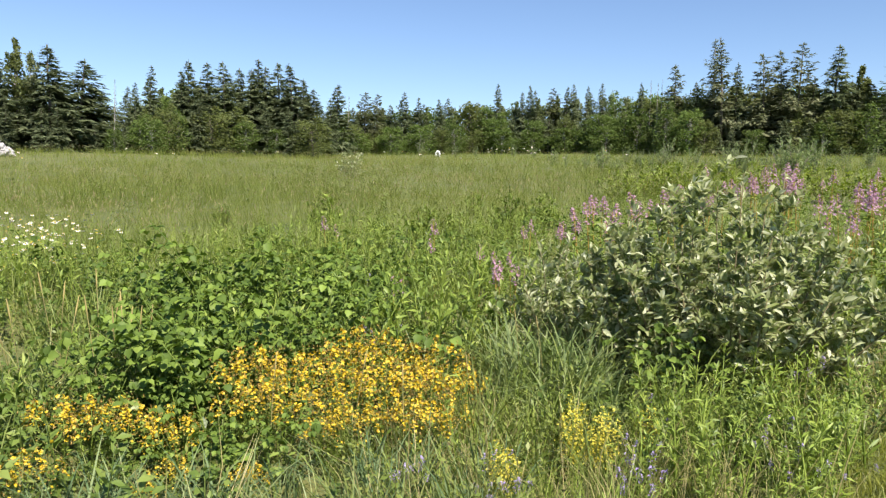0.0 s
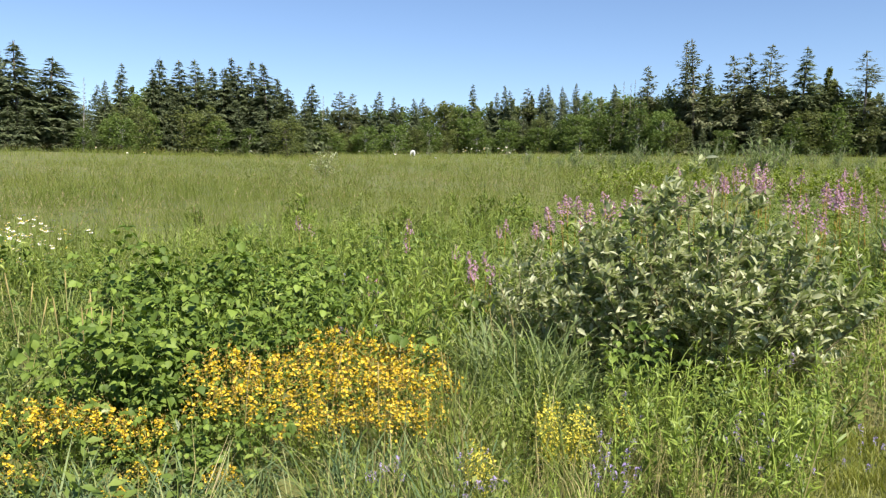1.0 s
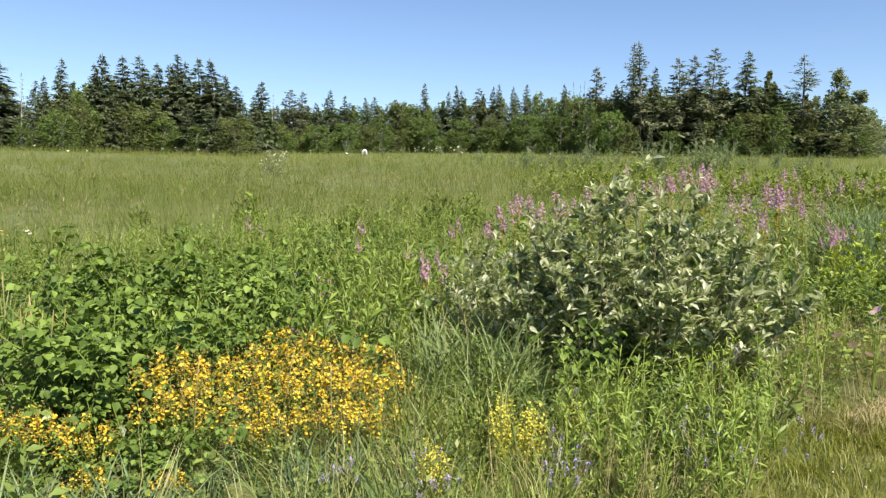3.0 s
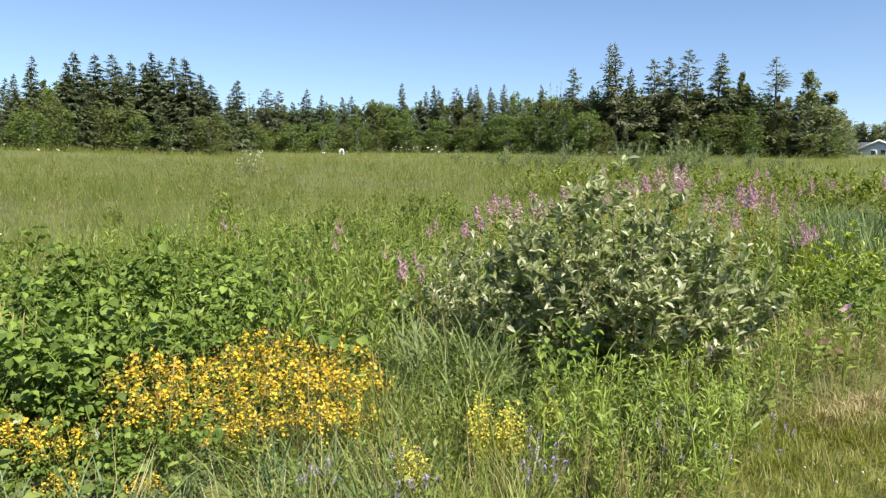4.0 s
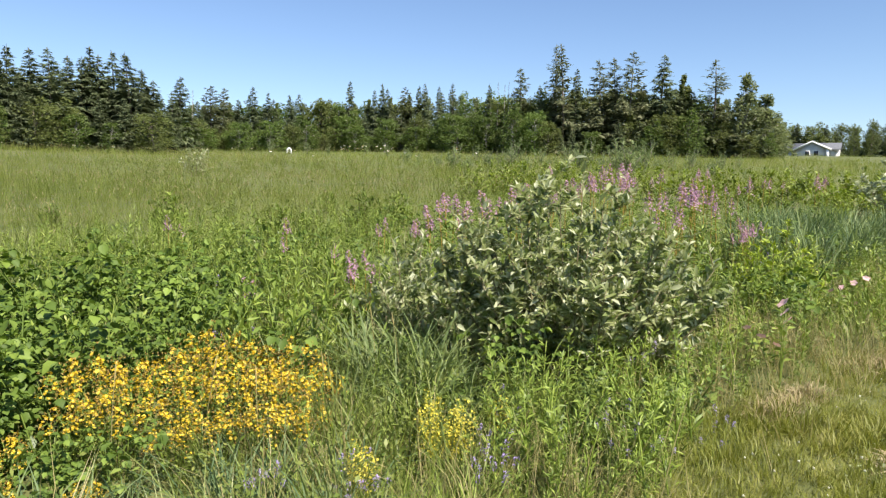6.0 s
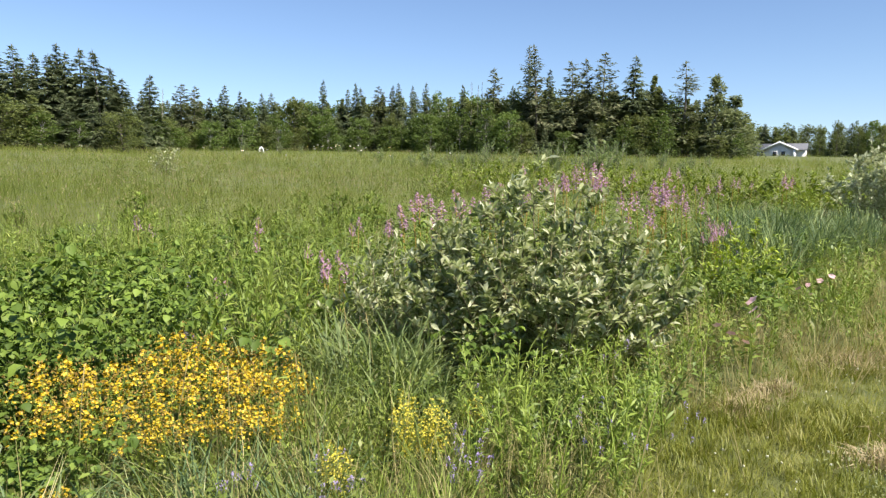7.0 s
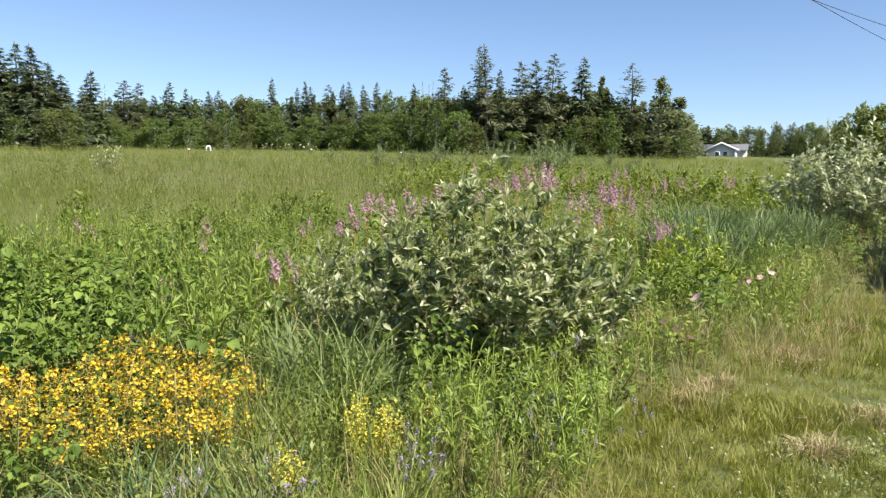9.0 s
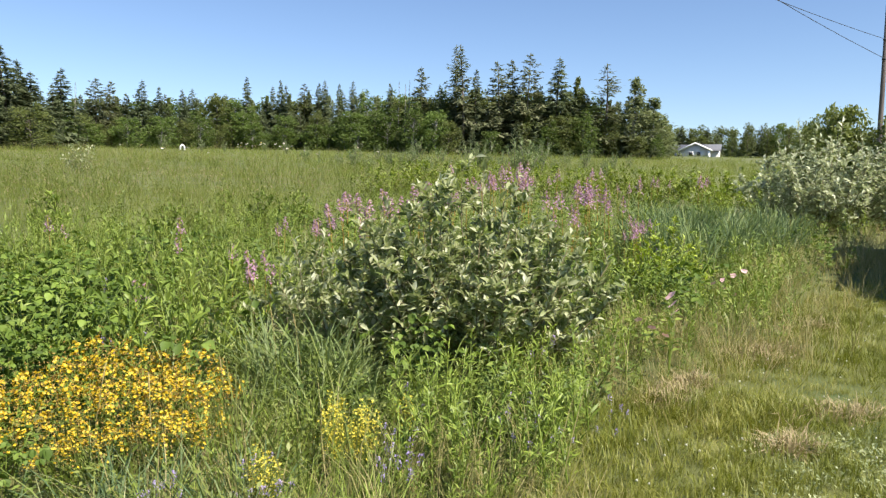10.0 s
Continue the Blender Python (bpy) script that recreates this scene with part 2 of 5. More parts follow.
RUST = plant_mat("spent_petal", [(0, (.24, .16, .035)), (.6, (.38, .26, .06)), (1, (.46, .27, .08))], 0.7, 0.2)
PINK = plant_mat("pink_petal", [(0, (.31, .15, .24)), (.5, (.41, .23, .32)), (1, (.52, .37, .44))], 0.5, 0.3, 0.2)
VIOLET = plant_mat("violet_petal", [(0, (.24, .17, .38)), (.5, (.36, .28, .52)), (1, (.52, .45, .64))], 0.5, 0.3, 0.2)
CREAM = plant_mat("cream_petal", [(0, (.4, .4, .26)), (1, (.62, .62, .48))], 0.6, 0.2)
WHITE = plant_mat("white_petal", [(0, (.7, .7, .66)), (1, (.85, .85, .82))], 0.5, 0.2)
BLUSH = plant_mat("blush_petal", [(0, (.62, .36, .36)), (1, (.74, .52, .48))], 0.5, 0.2)
CENTRE = plant_mat("flower_centre", [(0, (.6, .4, .02)), (1, (.75, .55, .05))], 0.7, 0)
STRAW = plant_mat("straw_spike", [(0, (.3, .23, .08)), (.5, (.4, .32, .12)), (1, (.5, .41, .18))], 0.7, 0.15)
STONE = rough_mat("stone", (.22, .21, .2), (.5, .48, .45), 2.0, 0.85, 0.5)
SIDING = rough_mat("siding", (.5, .49, .46), (.62, .61, .58), 1.0, 0.6, 0.1)
WHITE_PAINT = rough_mat("white_paint", (.74, .74, .73), (.82, .82, .81), 2.0, 0.5, 0.05)
SHINGLE = rough_mat("shingle", (.07, .075, .085), (.15, .16, .17), 3.0, 0.85, 0.4)
GLASS_DARK = rough_mat("window_glass", (.02, .022, .025), (.03, .033, .038), 1.0, 0.08, 0.0)
PLASTIC = rough_mat("hutch_shell", (.7, .7, .68), (.82, .82, .8), 2.0, 0.4, 0.05)
POLE_WOOD = rough_mat("pole_wood", (.06, .048, .042), (.15, .125, .11), 2.0, 0.85, 0.5, 0, (6, 6, .3))
CABLE = rough_mat("cable", (.02, .02, .022), (.04, .04, .042), 5.0, 0.5, 0.0)

# ---------------------------------------------------------------- ground
rings = np.concatenate([np.linspace(0.0, 20, 40), np.geomspace(20.6, 3000, 60)])
spokes = np.arange(0, 360, 2.0)
gr, ga = np.meshgrid(rings, np.radians(spokes), indexing="ij")
gx, gy = gr * np.sin(ga), gr * np.cos(ga)
gv = np.stack([gx, gy, ground_z(gx, gy)], -1).reshape(-1, 3)
ns = len(spokes)
gi, gj = np.meshgrid(np.arange(len(rings) - 1), np.arange(ns), indexing="ij")
ga0, ga1 = (gi * ns + gj).ravel(), (gi * ns + (gj + 1) % ns).ravel()
gf = np.concatenate([np.stack([ga0, ga1, ga1 + ns], 1), np.stack([ga0, ga1 + ns, ga0 + ns], 1)])[:, ::-1]
tagged(part("ground", (gv, gf), SOIL, smooth=True), "gently rising earth under grass and wild plants", "ground", kind="structure")


# ---------------------------------------------------------------- plants that cannot be counted
def strew(d0, d1, per_m2, az0=-35.0, az1=55.0):
    """Random places on the plan between two distances."""
    n = int(per_m2 * 0.5 * (d1 * d1 - d0 * d0) * radians(az1 - az0))
    d = np.sqrt(rng.uniform(d0 * d0, d1 * d1, n))
    a = np.radians(rng.uniform(az0, az1, n))
    return d * np.sin(a), d * np.cos(a)


def shoot_things(name, makers, x, y, size, material, label, category, group):
    """Plants near the camera as things of their own: a stem and its foliage."""
    bases = []
    for stem, foliage in makers:
        base = tagged(new(name), label, category, group)
        part("stem", stem, material, base)
        tagged(part("foliage", foliage, material, base), kind="stuff")
        bases.append(base)
    for i, (px, py, ps) in enumerate(zip(x, y, size)):
        m = pose(px, py, float(ground_z(px, py)), random.gauss(0, 6), random.gauss(0, 6), random.uniform(0, 360)) @ Matrix.Scale(ps, 4)
        if i < len(bases):
            bases[i].matrix_basis = m
        else:
            copy_thing(bases[i % len(bases)], m)


def leaf_plant(n, lw, ll, h, spread, up, stem_w=0.006, bare=0.15):
    """An upright leafy herb, h tall: a stem and n leaves round it."""
    hp = Heap()
    lean = rng.uniform(-.18, .18, 2) * h
    t = np.linspace(0, 1, 5)
    path = np.stack([lean[0] * t ** 2, lean[1] * t ** 2, h * t], 1)
    stem = tube(path, stem_w * (1.1 - .8 * t), 3)
    s = np.sort(rng.uniform(bare, 1, n))
    pos = np.stack([lean[0] * s ** 2, lean[1] * s ** 2, h * s], 1)
    out = spread * (1.05 - .6 * s)
    yaw = np.arange(n) * 2.4 + rng.uniform(-.4, .4, n)
    pos[:, 0] += -np.sin(yaw) * out * rng.uniform(0, .5, n)
    pos[:, 1] += np.cos(yaw) * out * rng.uniform(0, .5, n)
    hp.add(leaf(lw / ll), pos, rot(yaw, rng.normal(up, .35, n), rng.normal(0, .35, n)), ll * rng.uniform(.6, 1.15, n) * (1.1 - .35 * s))
    return stem, hp.shape()


def trifoliate(n, ll, h, spread):
    """A bramble shoot with leaves in threes."""
    hp = Heap()
    t = np.linspace(0, 1, 5)
    bx, by = rng.uniform(-.25, .25, 2)
    stem = tube(np.stack([bx * t ** 2, by * t ** 2, h * (t - .12 * t ** 3)], 1), .005 * (1.2 - .7 * t), 3)
    s = rng.uniform(.25, 1, n)
    yaw = np.arange(n) * 2.4 + rng.uniform(-.5, .5, n)
    out = spread * rng.uniform(.3, 1, n) * (1.1 - .5 * s)
    pos = np.stack([bx * s ** 2 - np.sin(yaw) * out, by * s ** 2 + np.cos(yaw) * out, h * (s - .12 * s ** 3)], 1)
    tilt = rng.normal(-.25, .35, n)
    for k, off in enumerate((0, 1.25, -1.25)):
        hp.add(leaf(.86, .2, .2, True), pos, rot(yaw + off, tilt + rng.normal(0, .15, n), rng.normal(0, .3, n)),
               ll * rng.uniform(.75, 1.1, n) * (1 if k == 0 else .8))
    return stem, hp.shape()


def grass_tuft(n, h, w, spread, bend=(.15, .75), form=blade):
    hp = Heap()
    for k in range(4):
        m = n // 4
        yaw = rng.uniform(0, 6.28, m)
        r = spread * np.sqrt(rng.uniform(0, 1, m))
        pos = np.stack([-np.sin(yaw) * r, np.cos(yaw) * r, np.zeros(m)], 1)
        sz = h * rng.uniform(.55, 1.1, m)
        hp.add(form(w / h, rng.uniform(*bend)), pos, rot(yaw + rng.normal(0, .6, m), rng.normal(-.12, .12, m), np.zeros(m)), sz)
    return hp.shape()


def small_leaves(n, ll, h, spread):
    """A low tangle of small leaflets."""
    hp = Heap()
    yaw = rng.uniform(0, 6.28, n)
    r = spread * np.sqrt(rng.uniform(0, 1, n))
    z = h * rng.uniform(.15, 1, n) * (1 - .4 * (r / spread) ** 2)
    pos = np.stack([-np.sin(yaw) * r, np.cos(yaw) * r, z], 1)
    d = np.array([(0, 0, 0), (-.22, .5, .05), (.22, .5, .05), (0, 1, 0)], float), np.array([(0, 2, 1), (1, 2, 3)])
    hp.add(d, pos, rot(yaw + rng.normal(0, 1, n), rng.normal(.35, .5, n), rng.normal(0, .5, n)), ll * rng.uniform(.6, 1.3, n))
    return hp.shape()


def whole(pair):
    return Heap().add(pair[0]).add(pair[1]).shape()


def sow(name, kinds, x, y, size, material, label, category, lean=0.12, sink=0.0):
    """One object of scattered plants, each a turned, scaled and leaning copy of one of the kinds."""
    hp = Heap()
    pick = rng.integers(0, len(kinds), len(x))
    for k, kind in enumerate(kinds):
        m = pick == k
        n = int(m.sum())
        hp.add(kind, np.stack([x[m], y[m], ground_z(x[m], y[m]) - sink], 1),
               rot(rng.uniform(0, 6.28, n), rng.normal(0, lean, n), rng.normal(0, lean, n)), size[m])
    return tagged(part(name, hp.shape(), material), label, category, kind="stuff")


def outer(az):
    """How far the leafy growth reaches before the open hay field."""
    return np.interp(az, [-36, -20, -8, 2, 10, 17, 24, 56], [9.0, 9.5, 10.5, 11.0, 13.5, 19.0, 26.0, 28.0])


def azimuth(x, y):
    return np.degrees(np.arctan2(x, y))


def near_field(d0, d1, dens):
    x, y = strew(d0, d1, dens)
    return x, y, verge(x, y), np.hypot(x, y), azimuth(x, y)


def bramble_patch(a, d):
    return np.clip(np.exp(-(((a + 12) / 9) ** 2 + ((d - 5.6) / 1.15) ** 2)) * 1.35 + np.exp(-(((a + 22) / 5) ** 2 + ((d - 4.2) / .6) ** 2))
                   + np.exp(-(((a + 4) / 9) ** 2 + ((d - 7.4) / .9) ** 2)) * .4 + np.exp(-(((a - 17) / 6) ** 2 + ((d - 4.6) / .45) ** 2)) * .5
                   + np.exp(-(((a + 17.5) / 3.2) ** 2 + ((d - 3.75) / .6) ** 2)) * 1.2
                   + np.exp(-(((a + 25) / 5) ** 2 + ((d - 3.15) / .22) ** 2)) + np.exp(-(((a + 15) / 3) ** 2 + ((d - 3.2) / .2) ** 2)) * .7, 0, 1)


def wort_patch(a, d):
    return ((d > 2.95) & (d < 4.15) & (((a > -10.5) & (a < 1.8)) | ((a > -16.5) & (a < -11.5) & (d > 3.4)) | ((a > -33) & (a < -23.8) & (d < 3.8) & (d > 3.35)) | ((a > -22.5) & (a < -19.5) & (d < 3.7)))).astype(float)


# leafy herbs
def reed_patch(a, d):
    return ((a > 3.5) & (a < 13.5) & (d > 4.05) & (d < 5.0)).astype(float)


def before_willow(a, d):
    return ((a > 9) & (a < 31) & (d > 4.25) & (d < 6.2)).astype(float)


kinds = [leaf_plant(34, .02, .09, .64, .05, .7) for _ in range(6)]
wide_kinds = [leaf_plant(24, .04, .08, .46, .08, .4) for _ in range(6)]
hx, hy, hs, hw = [], [], [], []
for d0, d1, dens in ((2.5, 5, 150), (5, 7.5, 70), (7.5, 11, 38), (11, 16, 14), (16, 29, 4.0)):
    x, y, v, d, a = near_field(d0, d1, dens)
    w = np.clip((outer(a) - d) / 2.5 + .5, 0, 1) * np.clip(v / .15 + .2, 0, 1) * np.clip(.75 + .9 * swell(x, y, 1.6, 3), np.where(a > 17, .75, .3), 1)
    w *= np.where((a < 16) & (d < 3.3), .55, 1) * (1 - .75 * bramble_patch(a, d)) * (1 - .85 * wort_patch(a, d)) * (1 - .92 * reed_patch(a, d)) * np.clip(.62 + 1.5 * swell(x, y, 8.5, 4), .12, 1) * (1 - .8 * before_willow(a, d))
    keep = rng.uniform(0, 1, len(x)) < w
    x, y, v = x[keep], y[keep], v[keep]
    hx.append(x), hy.append(y), hw.append(swell(x, y, 1.25, 9) + rng.normal(0, .2, len(x)) > 0)
    a, d = azimuth(x, y), np.hypot(x, y)
    hs.append(rng.uniform(.6, 1.2, len(x)) * (1 - .45 * ((a > 8) & (a < 30) & (d > 3.8) & (d < 5.2))) * (1 + .3 * swell(x, y, 1.1, 5)) * np.clip(.72 + v * .5, .6, 1))
hx, hy, hs, hw = np.concatenate(hx), np.concatenate(hy), np.concatenate(hs), np.concatenate(hw)
for pick, forms, mat, label in ((~hw, kinds, HERB, "fresh green narrow-leaved herbs crowding the meadow edge"), (hw, wide_kinds, BROAD, "darker green broad-leaved herbs among the grass")):
    px, py, ps = hx[pick], hy[pick], hs[pick]
    close = np.argsort(np.hypot(px - 1.6, py - 3.6))
    shoot_things("herb", forms, px[close[:130]], py[close[:130]], ps[close[:130]], mat, "upright leafy green herb among wild grass", "herb", "herbs by the mown strip")
    sow("herbs", [whole(k) for k in forms], px[close[130:]], py[close[130:]], ps[close[130:]], mat, label, "wild herbs", 0.22)

# light green goldenrod leaves beside the mown strip, low dark leaves under the willow
gold = [whole(leaf_plant(46, .014, .07, .46, .05, .65)) for _ in range(6)]
gx, gy = strew(2.9, 5.0, 64, 14, 36)
keep = (verge(gx, gy) > .02) & (rng.uniform(0, 1, len(gx)) < np.clip(.75 + 1.2 * swell(gx, gy, 6.0, 7), .2, 1)) & (np.hypot(gx, gy) < 3.4 + .11 * (azimuth(gx, gy) - 16) + .35)
sow("goldenrod", gold, gx[keep], gy[keep], rng.uniform(.7, 1.2, keep.sum()), GOLDENROD, "light green leafy goldenrod shoots before flowering", "wild herbs", 0.2)
low = [whole(leaf_plant(22, .034, .07, .34, .08, .4)) for _ in range(6)]
gx, gy = strew(3.6, 5.4, 60, 7, 33)
keep = verge(gx, gy) > .1
sow("undergrowth", low, gx[keep], gy[keep], rng.uniform(.6, 1.15, keep.sum()), BROAD, "low dark green leaves below the willow", "wild herbs", 0.25)
gx, gy = strew(5.0, 10.5, 26, 29, 46)
keep = (verge(gx, gy) > .15) & (rng.uniform(0, 1, len(gx)) < np.clip(.7 + 1.3 * swell(gx, gy, 4.0, 2), .2, 1))
sow("edge_herbs", gold + low, gx[keep], gy[keep], rng.uniform(.65, 1.15, keep.sum()), HERB, "mixed green herbs beside the mown strip", "wild herbs", 0.25)

# brambles in patches
kinds = [trifoliate(n, ll, .66, .19) for n, ll in ((22, .048), (15, .066), (22, .05), (14, .07), (20, .054), (16, .062))]
hx, hy, hs = [], [], []
for d0, d1, dens in ((3.1, 4.4, 60), (4.4, 7, 46), (7, 11, 24), (11, 15, 6)):
    x, y, v, d, a = near_field(d0, d1, dens)
    w = np.clip((outer(a) - d) / 2.0, 0, 1) * np.clip(v / .8, 0, 1)
    keep = rng.uniform(0, 1, len(x)) < w * np.clip(bramble_patch(a, d) + .25 * swell(x, y, 1.1, 2), 0, 1) * (1 - .8 * before_willow(a, d)) * (1 - .9 * wort_patch(a, d))
    hx.append(x[keep]), hy.append(y[keep]), hs.append(rng.uniform(.7, 1.2, keep.sum()) * np.clip(.62 + .3 * (d[keep] - 3.1), .6, 1) * (1 + .22 * swell(x[keep], y[keep], 2.3, 1)))
hx, hy, hs = np.concatenate(hx), np.concatenate(hy), np.concatenate(hs)
close = np.argsort(np.hypot(hx + 1.4, hy - 5.2))
shoot_things("bramble", kinds, hx[close[:150]], hy[close[:150]], hs[close[:150]], BRAMBLE, "bramble shoot with broad bright green leaves", "bramble", "bramble thicket")
sow("brambles", [whole(k) for k in kinds], hx[close[150:]], hy[close[150:]], hs[close[150:]], BRAMBLE, "bright green bramble shoots with broad leaves", "brambles")

# low filling growth
kinds = [small_leaves(46, .03, .36, .2) for _ in range(6)]
hx, hy, hs = [], [], []
for d0, d1, dens in ((2.5, 5, 38), (5, 9, 12), (9, 14, 4), (14, 28, .8)):
    x, y, v, d, a = near_field(d0, d1, dens)
    keep = rng.uniform(0, 1, len(x)) < np.clip((outer(a) + 1 - d) / 3, 0, 1) * np.clip(v / .4 + .3, 0, 1) * np.where((a < -9) & (d < 3.9), .25, 1)
    hx.append(x[keep]), hy.append(y[keep]), hs.append(rng.uniform(.7, 1.25, keep.sum()) * np.clip(.5 + v[keep] * .6, .4, 1))
sow("low_plants", kinds, np.concatenate(hx), np.concatenate(hy), np.concatenate(hs), FILLER, "tangled low green vetch and clover leaves", "low plants")

# green grass tufts among the herbs
kinds = [grass_tuft(16, .62, .008, .07) for _ in range(7)]
hx, hy, hs = [], [], []
for d0, d1, dens in ((2.4, 4.2, 55), (4.2, 7, 18), (7, 12, 10), (12, 20, 5)):
    x, y, v, d, a = near_field(d0, d1, dens)
    w = np.clip((outer(a) + 3 - d) / 3, 0, 1) * np.clip(v / .35 + .5, 0, 1) * np.clip(.6 + .8 * swell(x, y, 1.3, 8), .15, 1) * np.clip(.7 + 1.2 * swell(x, y, 7.0, 2), .2, 1)
    keep = rng.uniform(0, 1, len(x)) < np.where((d < 4.2) & (a > -9), np.maximum(w, .6 * (v > .1)), w * np.where((a < -9) & (d < 4.0), .4, 1)) * (1 - .6 * bramble_patch(a, d)) * (1 - .55 * wort_patch(a, d))
    hx.append(x[keep]), hy.append(y[keep]), hs.append(rng.uniform(.55, 1.15, keep.sum()) * np.clip(.45 + v[keep] * .5, .35, 1))
sow("grass_tufts", kinds, np.concatenate(hx), np.concatenate(hy), np.concatenate(hs), TUFT, "green wild grass tufts with some dry blades", "grass", 0.16)

gx, gy = strew(2.4, 3.9, 85, -7, 18)
keep = (verge(gx, gy) > .03) & (rng.uniform(0, 1, len(gx)) < np.clip(.6 + 1.1 * swell(gx, gy, 4.0, 3), .1, 1) * (1 - .8 * wort_patch(azimuth(gx, gy), np.hypot(gx, gy))))
sow("fresh_grass", [grass_tuft(26, .34, .005, .1, (.2, .9)) for _ in range(5)], gx[keep], gy[keep], rng.uniform(.6, 1.15, keep.sum()), FRESH, "fine light green grass in front of the herbs", "grass", 0.2)

# blue-green reed grass beside the willow and in the damp hollow
kinds = [grass_tuft(20, .8, .015, .1, (.35, 1.0)) for _ in range(6)]
x1, y1 = strew(4.15, 4.95, 64, 4.0, 13.5)
x2, y2 = strew(9.6, 14.0, 10, 35.0, 47.5)
wet = verge(x2, y2) > 1.3
x2, y2 = x2[wet], y2[wet]
x3, y3 = strew(3.6, 4.6, 10, 6, 17)
hx, hy = np.concatenate([x1, x2, x3]), np.concatenate([y1, y2, y3])
sow("reed_grass", kinds, hx, hy, np.concatenate([rng.uniform(.55, .85, len(x1)), rng.uniform(.8, 1.2, len(x2)), rng.uniform(.45, .7, len(x3))]), REED,
    "blue-green broad-bladed reed grass in arching tufts", "reed grass", 0.15)

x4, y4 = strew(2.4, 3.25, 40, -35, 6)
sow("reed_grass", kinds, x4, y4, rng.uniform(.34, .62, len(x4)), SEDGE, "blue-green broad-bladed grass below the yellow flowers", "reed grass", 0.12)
damp = [grass_tuft(26, .8, .014, .16, (.15, .6)) for _ in range(5)]
x5, y5 = strew(9.2, 14.2, 26, 34.5, 47.0)
wet = (verge(x5, y5) > 1.2) & (rng.uniform(0, 1, len(x5)) < np.clip(.75 + .8 * swell(x5, y5, 1.5, 3), .2, 1))
sow("sedge", damp, x5[wet], y5[wet], rng.uniform(.65, 1.05, wet.sum()), SEDGE, "dense blue-green sedge in the damp hollow", "sedge", 0.14)

# dry stalks along the edge of the mown strip
kinds = [grass_tuft(12, .56, .005, .1, (.1, .6), fine_blade) for _ in range(5)]
hx, hy, hs = [], [], []
for d0, d1, dens in ((2.4, 3.6, 85), (3.6, 5, 60), (5, 8, 100), (8, 13, 90), (13, 24, 26)):
    x, y, v, d, a = near_field(d0, d1, dens)
    w = 1.3 * np.exp(-((v - .3) / .5) ** 2) * np.clip((a - 20) / 10, 0, 1) + .12 * np.clip((outer(a) - d) / 2, 0, 1) * (v > .2) + .75 * (d < 3.45) * (v > .05) * (a > -5)
    keep = rng.uniform(0, 1, len(x)) < w * np.clip(.6 + .8 * swell(x, y, 2.0, 4), .1, 1)
    hx.append(x[keep]), hy.append(y[keep]), hs.append(rng.uniform(.45, .95, keep.sum()))
sow("dry_grass", kinds, np.concatenate(hx), np.concatenate(hy), np.concatenate(hs), DRY, "straw-coloured dry grass stalks", "dry grass", 0.2)

# mown strip
kinds = [grass_tuft(20, .09, .0042, .075, (.2, 1.1), fine_blade) for _ in range(7)]
hx, hy, hs = [], [], []
for d0, d1, dens in ((2.2, 5, 380), (5, 9, 250), (9, 20, 60)):
    x, y, v, d, a = near_field(d0, d1, dens)
    keep = rng.uniform(0, 1, len(x)) < (a > 12) * np.clip(.7 - v * 2.0, 0, 1)
    hx.append(x[keep]), hy.append(y[keep]), hs.append(rng.uniform(.6, 1.3, keep.sum()) * (1 + .35 * swell(x[keep], y[keep], 2.2, 6)))
sow("mown_grass", kinds, np.concatenate(hx), np.concatenate(hy), np.concatenate(hs), LAWN, "short mown grass, green with worn straw patches", "grass", 0.2)

# clover and worn straw patches in the mown strip
cx, cy = strew(2.5, 4.4, 75, 43, 54)
sow("clover_leaves", [small_leaves(30, .022, .07, .12) for _ in range(4)], cx, cy, rng.uniform(.7, 1.2, len(cx)), CLOVER_LEAF, "pale green clover leaves in the mown strip", "clover")
wx, wy = [], []
for az, d, r in ((38.3, 4.85, .17), (39.3, 5.1, .13), (37.2, 4.6, .12), (43.8, 5.9, .3), (44.8, 6.2, .25), (47.0, 7.2, .3), (49.5, 4.9, .25), (46.5, 4.2, .15)):
    x, y, _ = at(az, d)
    wx.append(rng.normal(x, r * .5, 34)), wy.append(rng.normal(y, r * .25, 34))
wx, wy = np.concatenate(wx), np.concatenate(wy)
sow("worn_grass", [grass_tuft(16, .085, .005, .06, (.7, 1.4), fine_blade) for _ in range(4)], wx, wy, rng.uniform(.8, 1.4, len(wx)), THATCH, "dead straw-coloured patches in mown grass", "dry grass", 0.3)

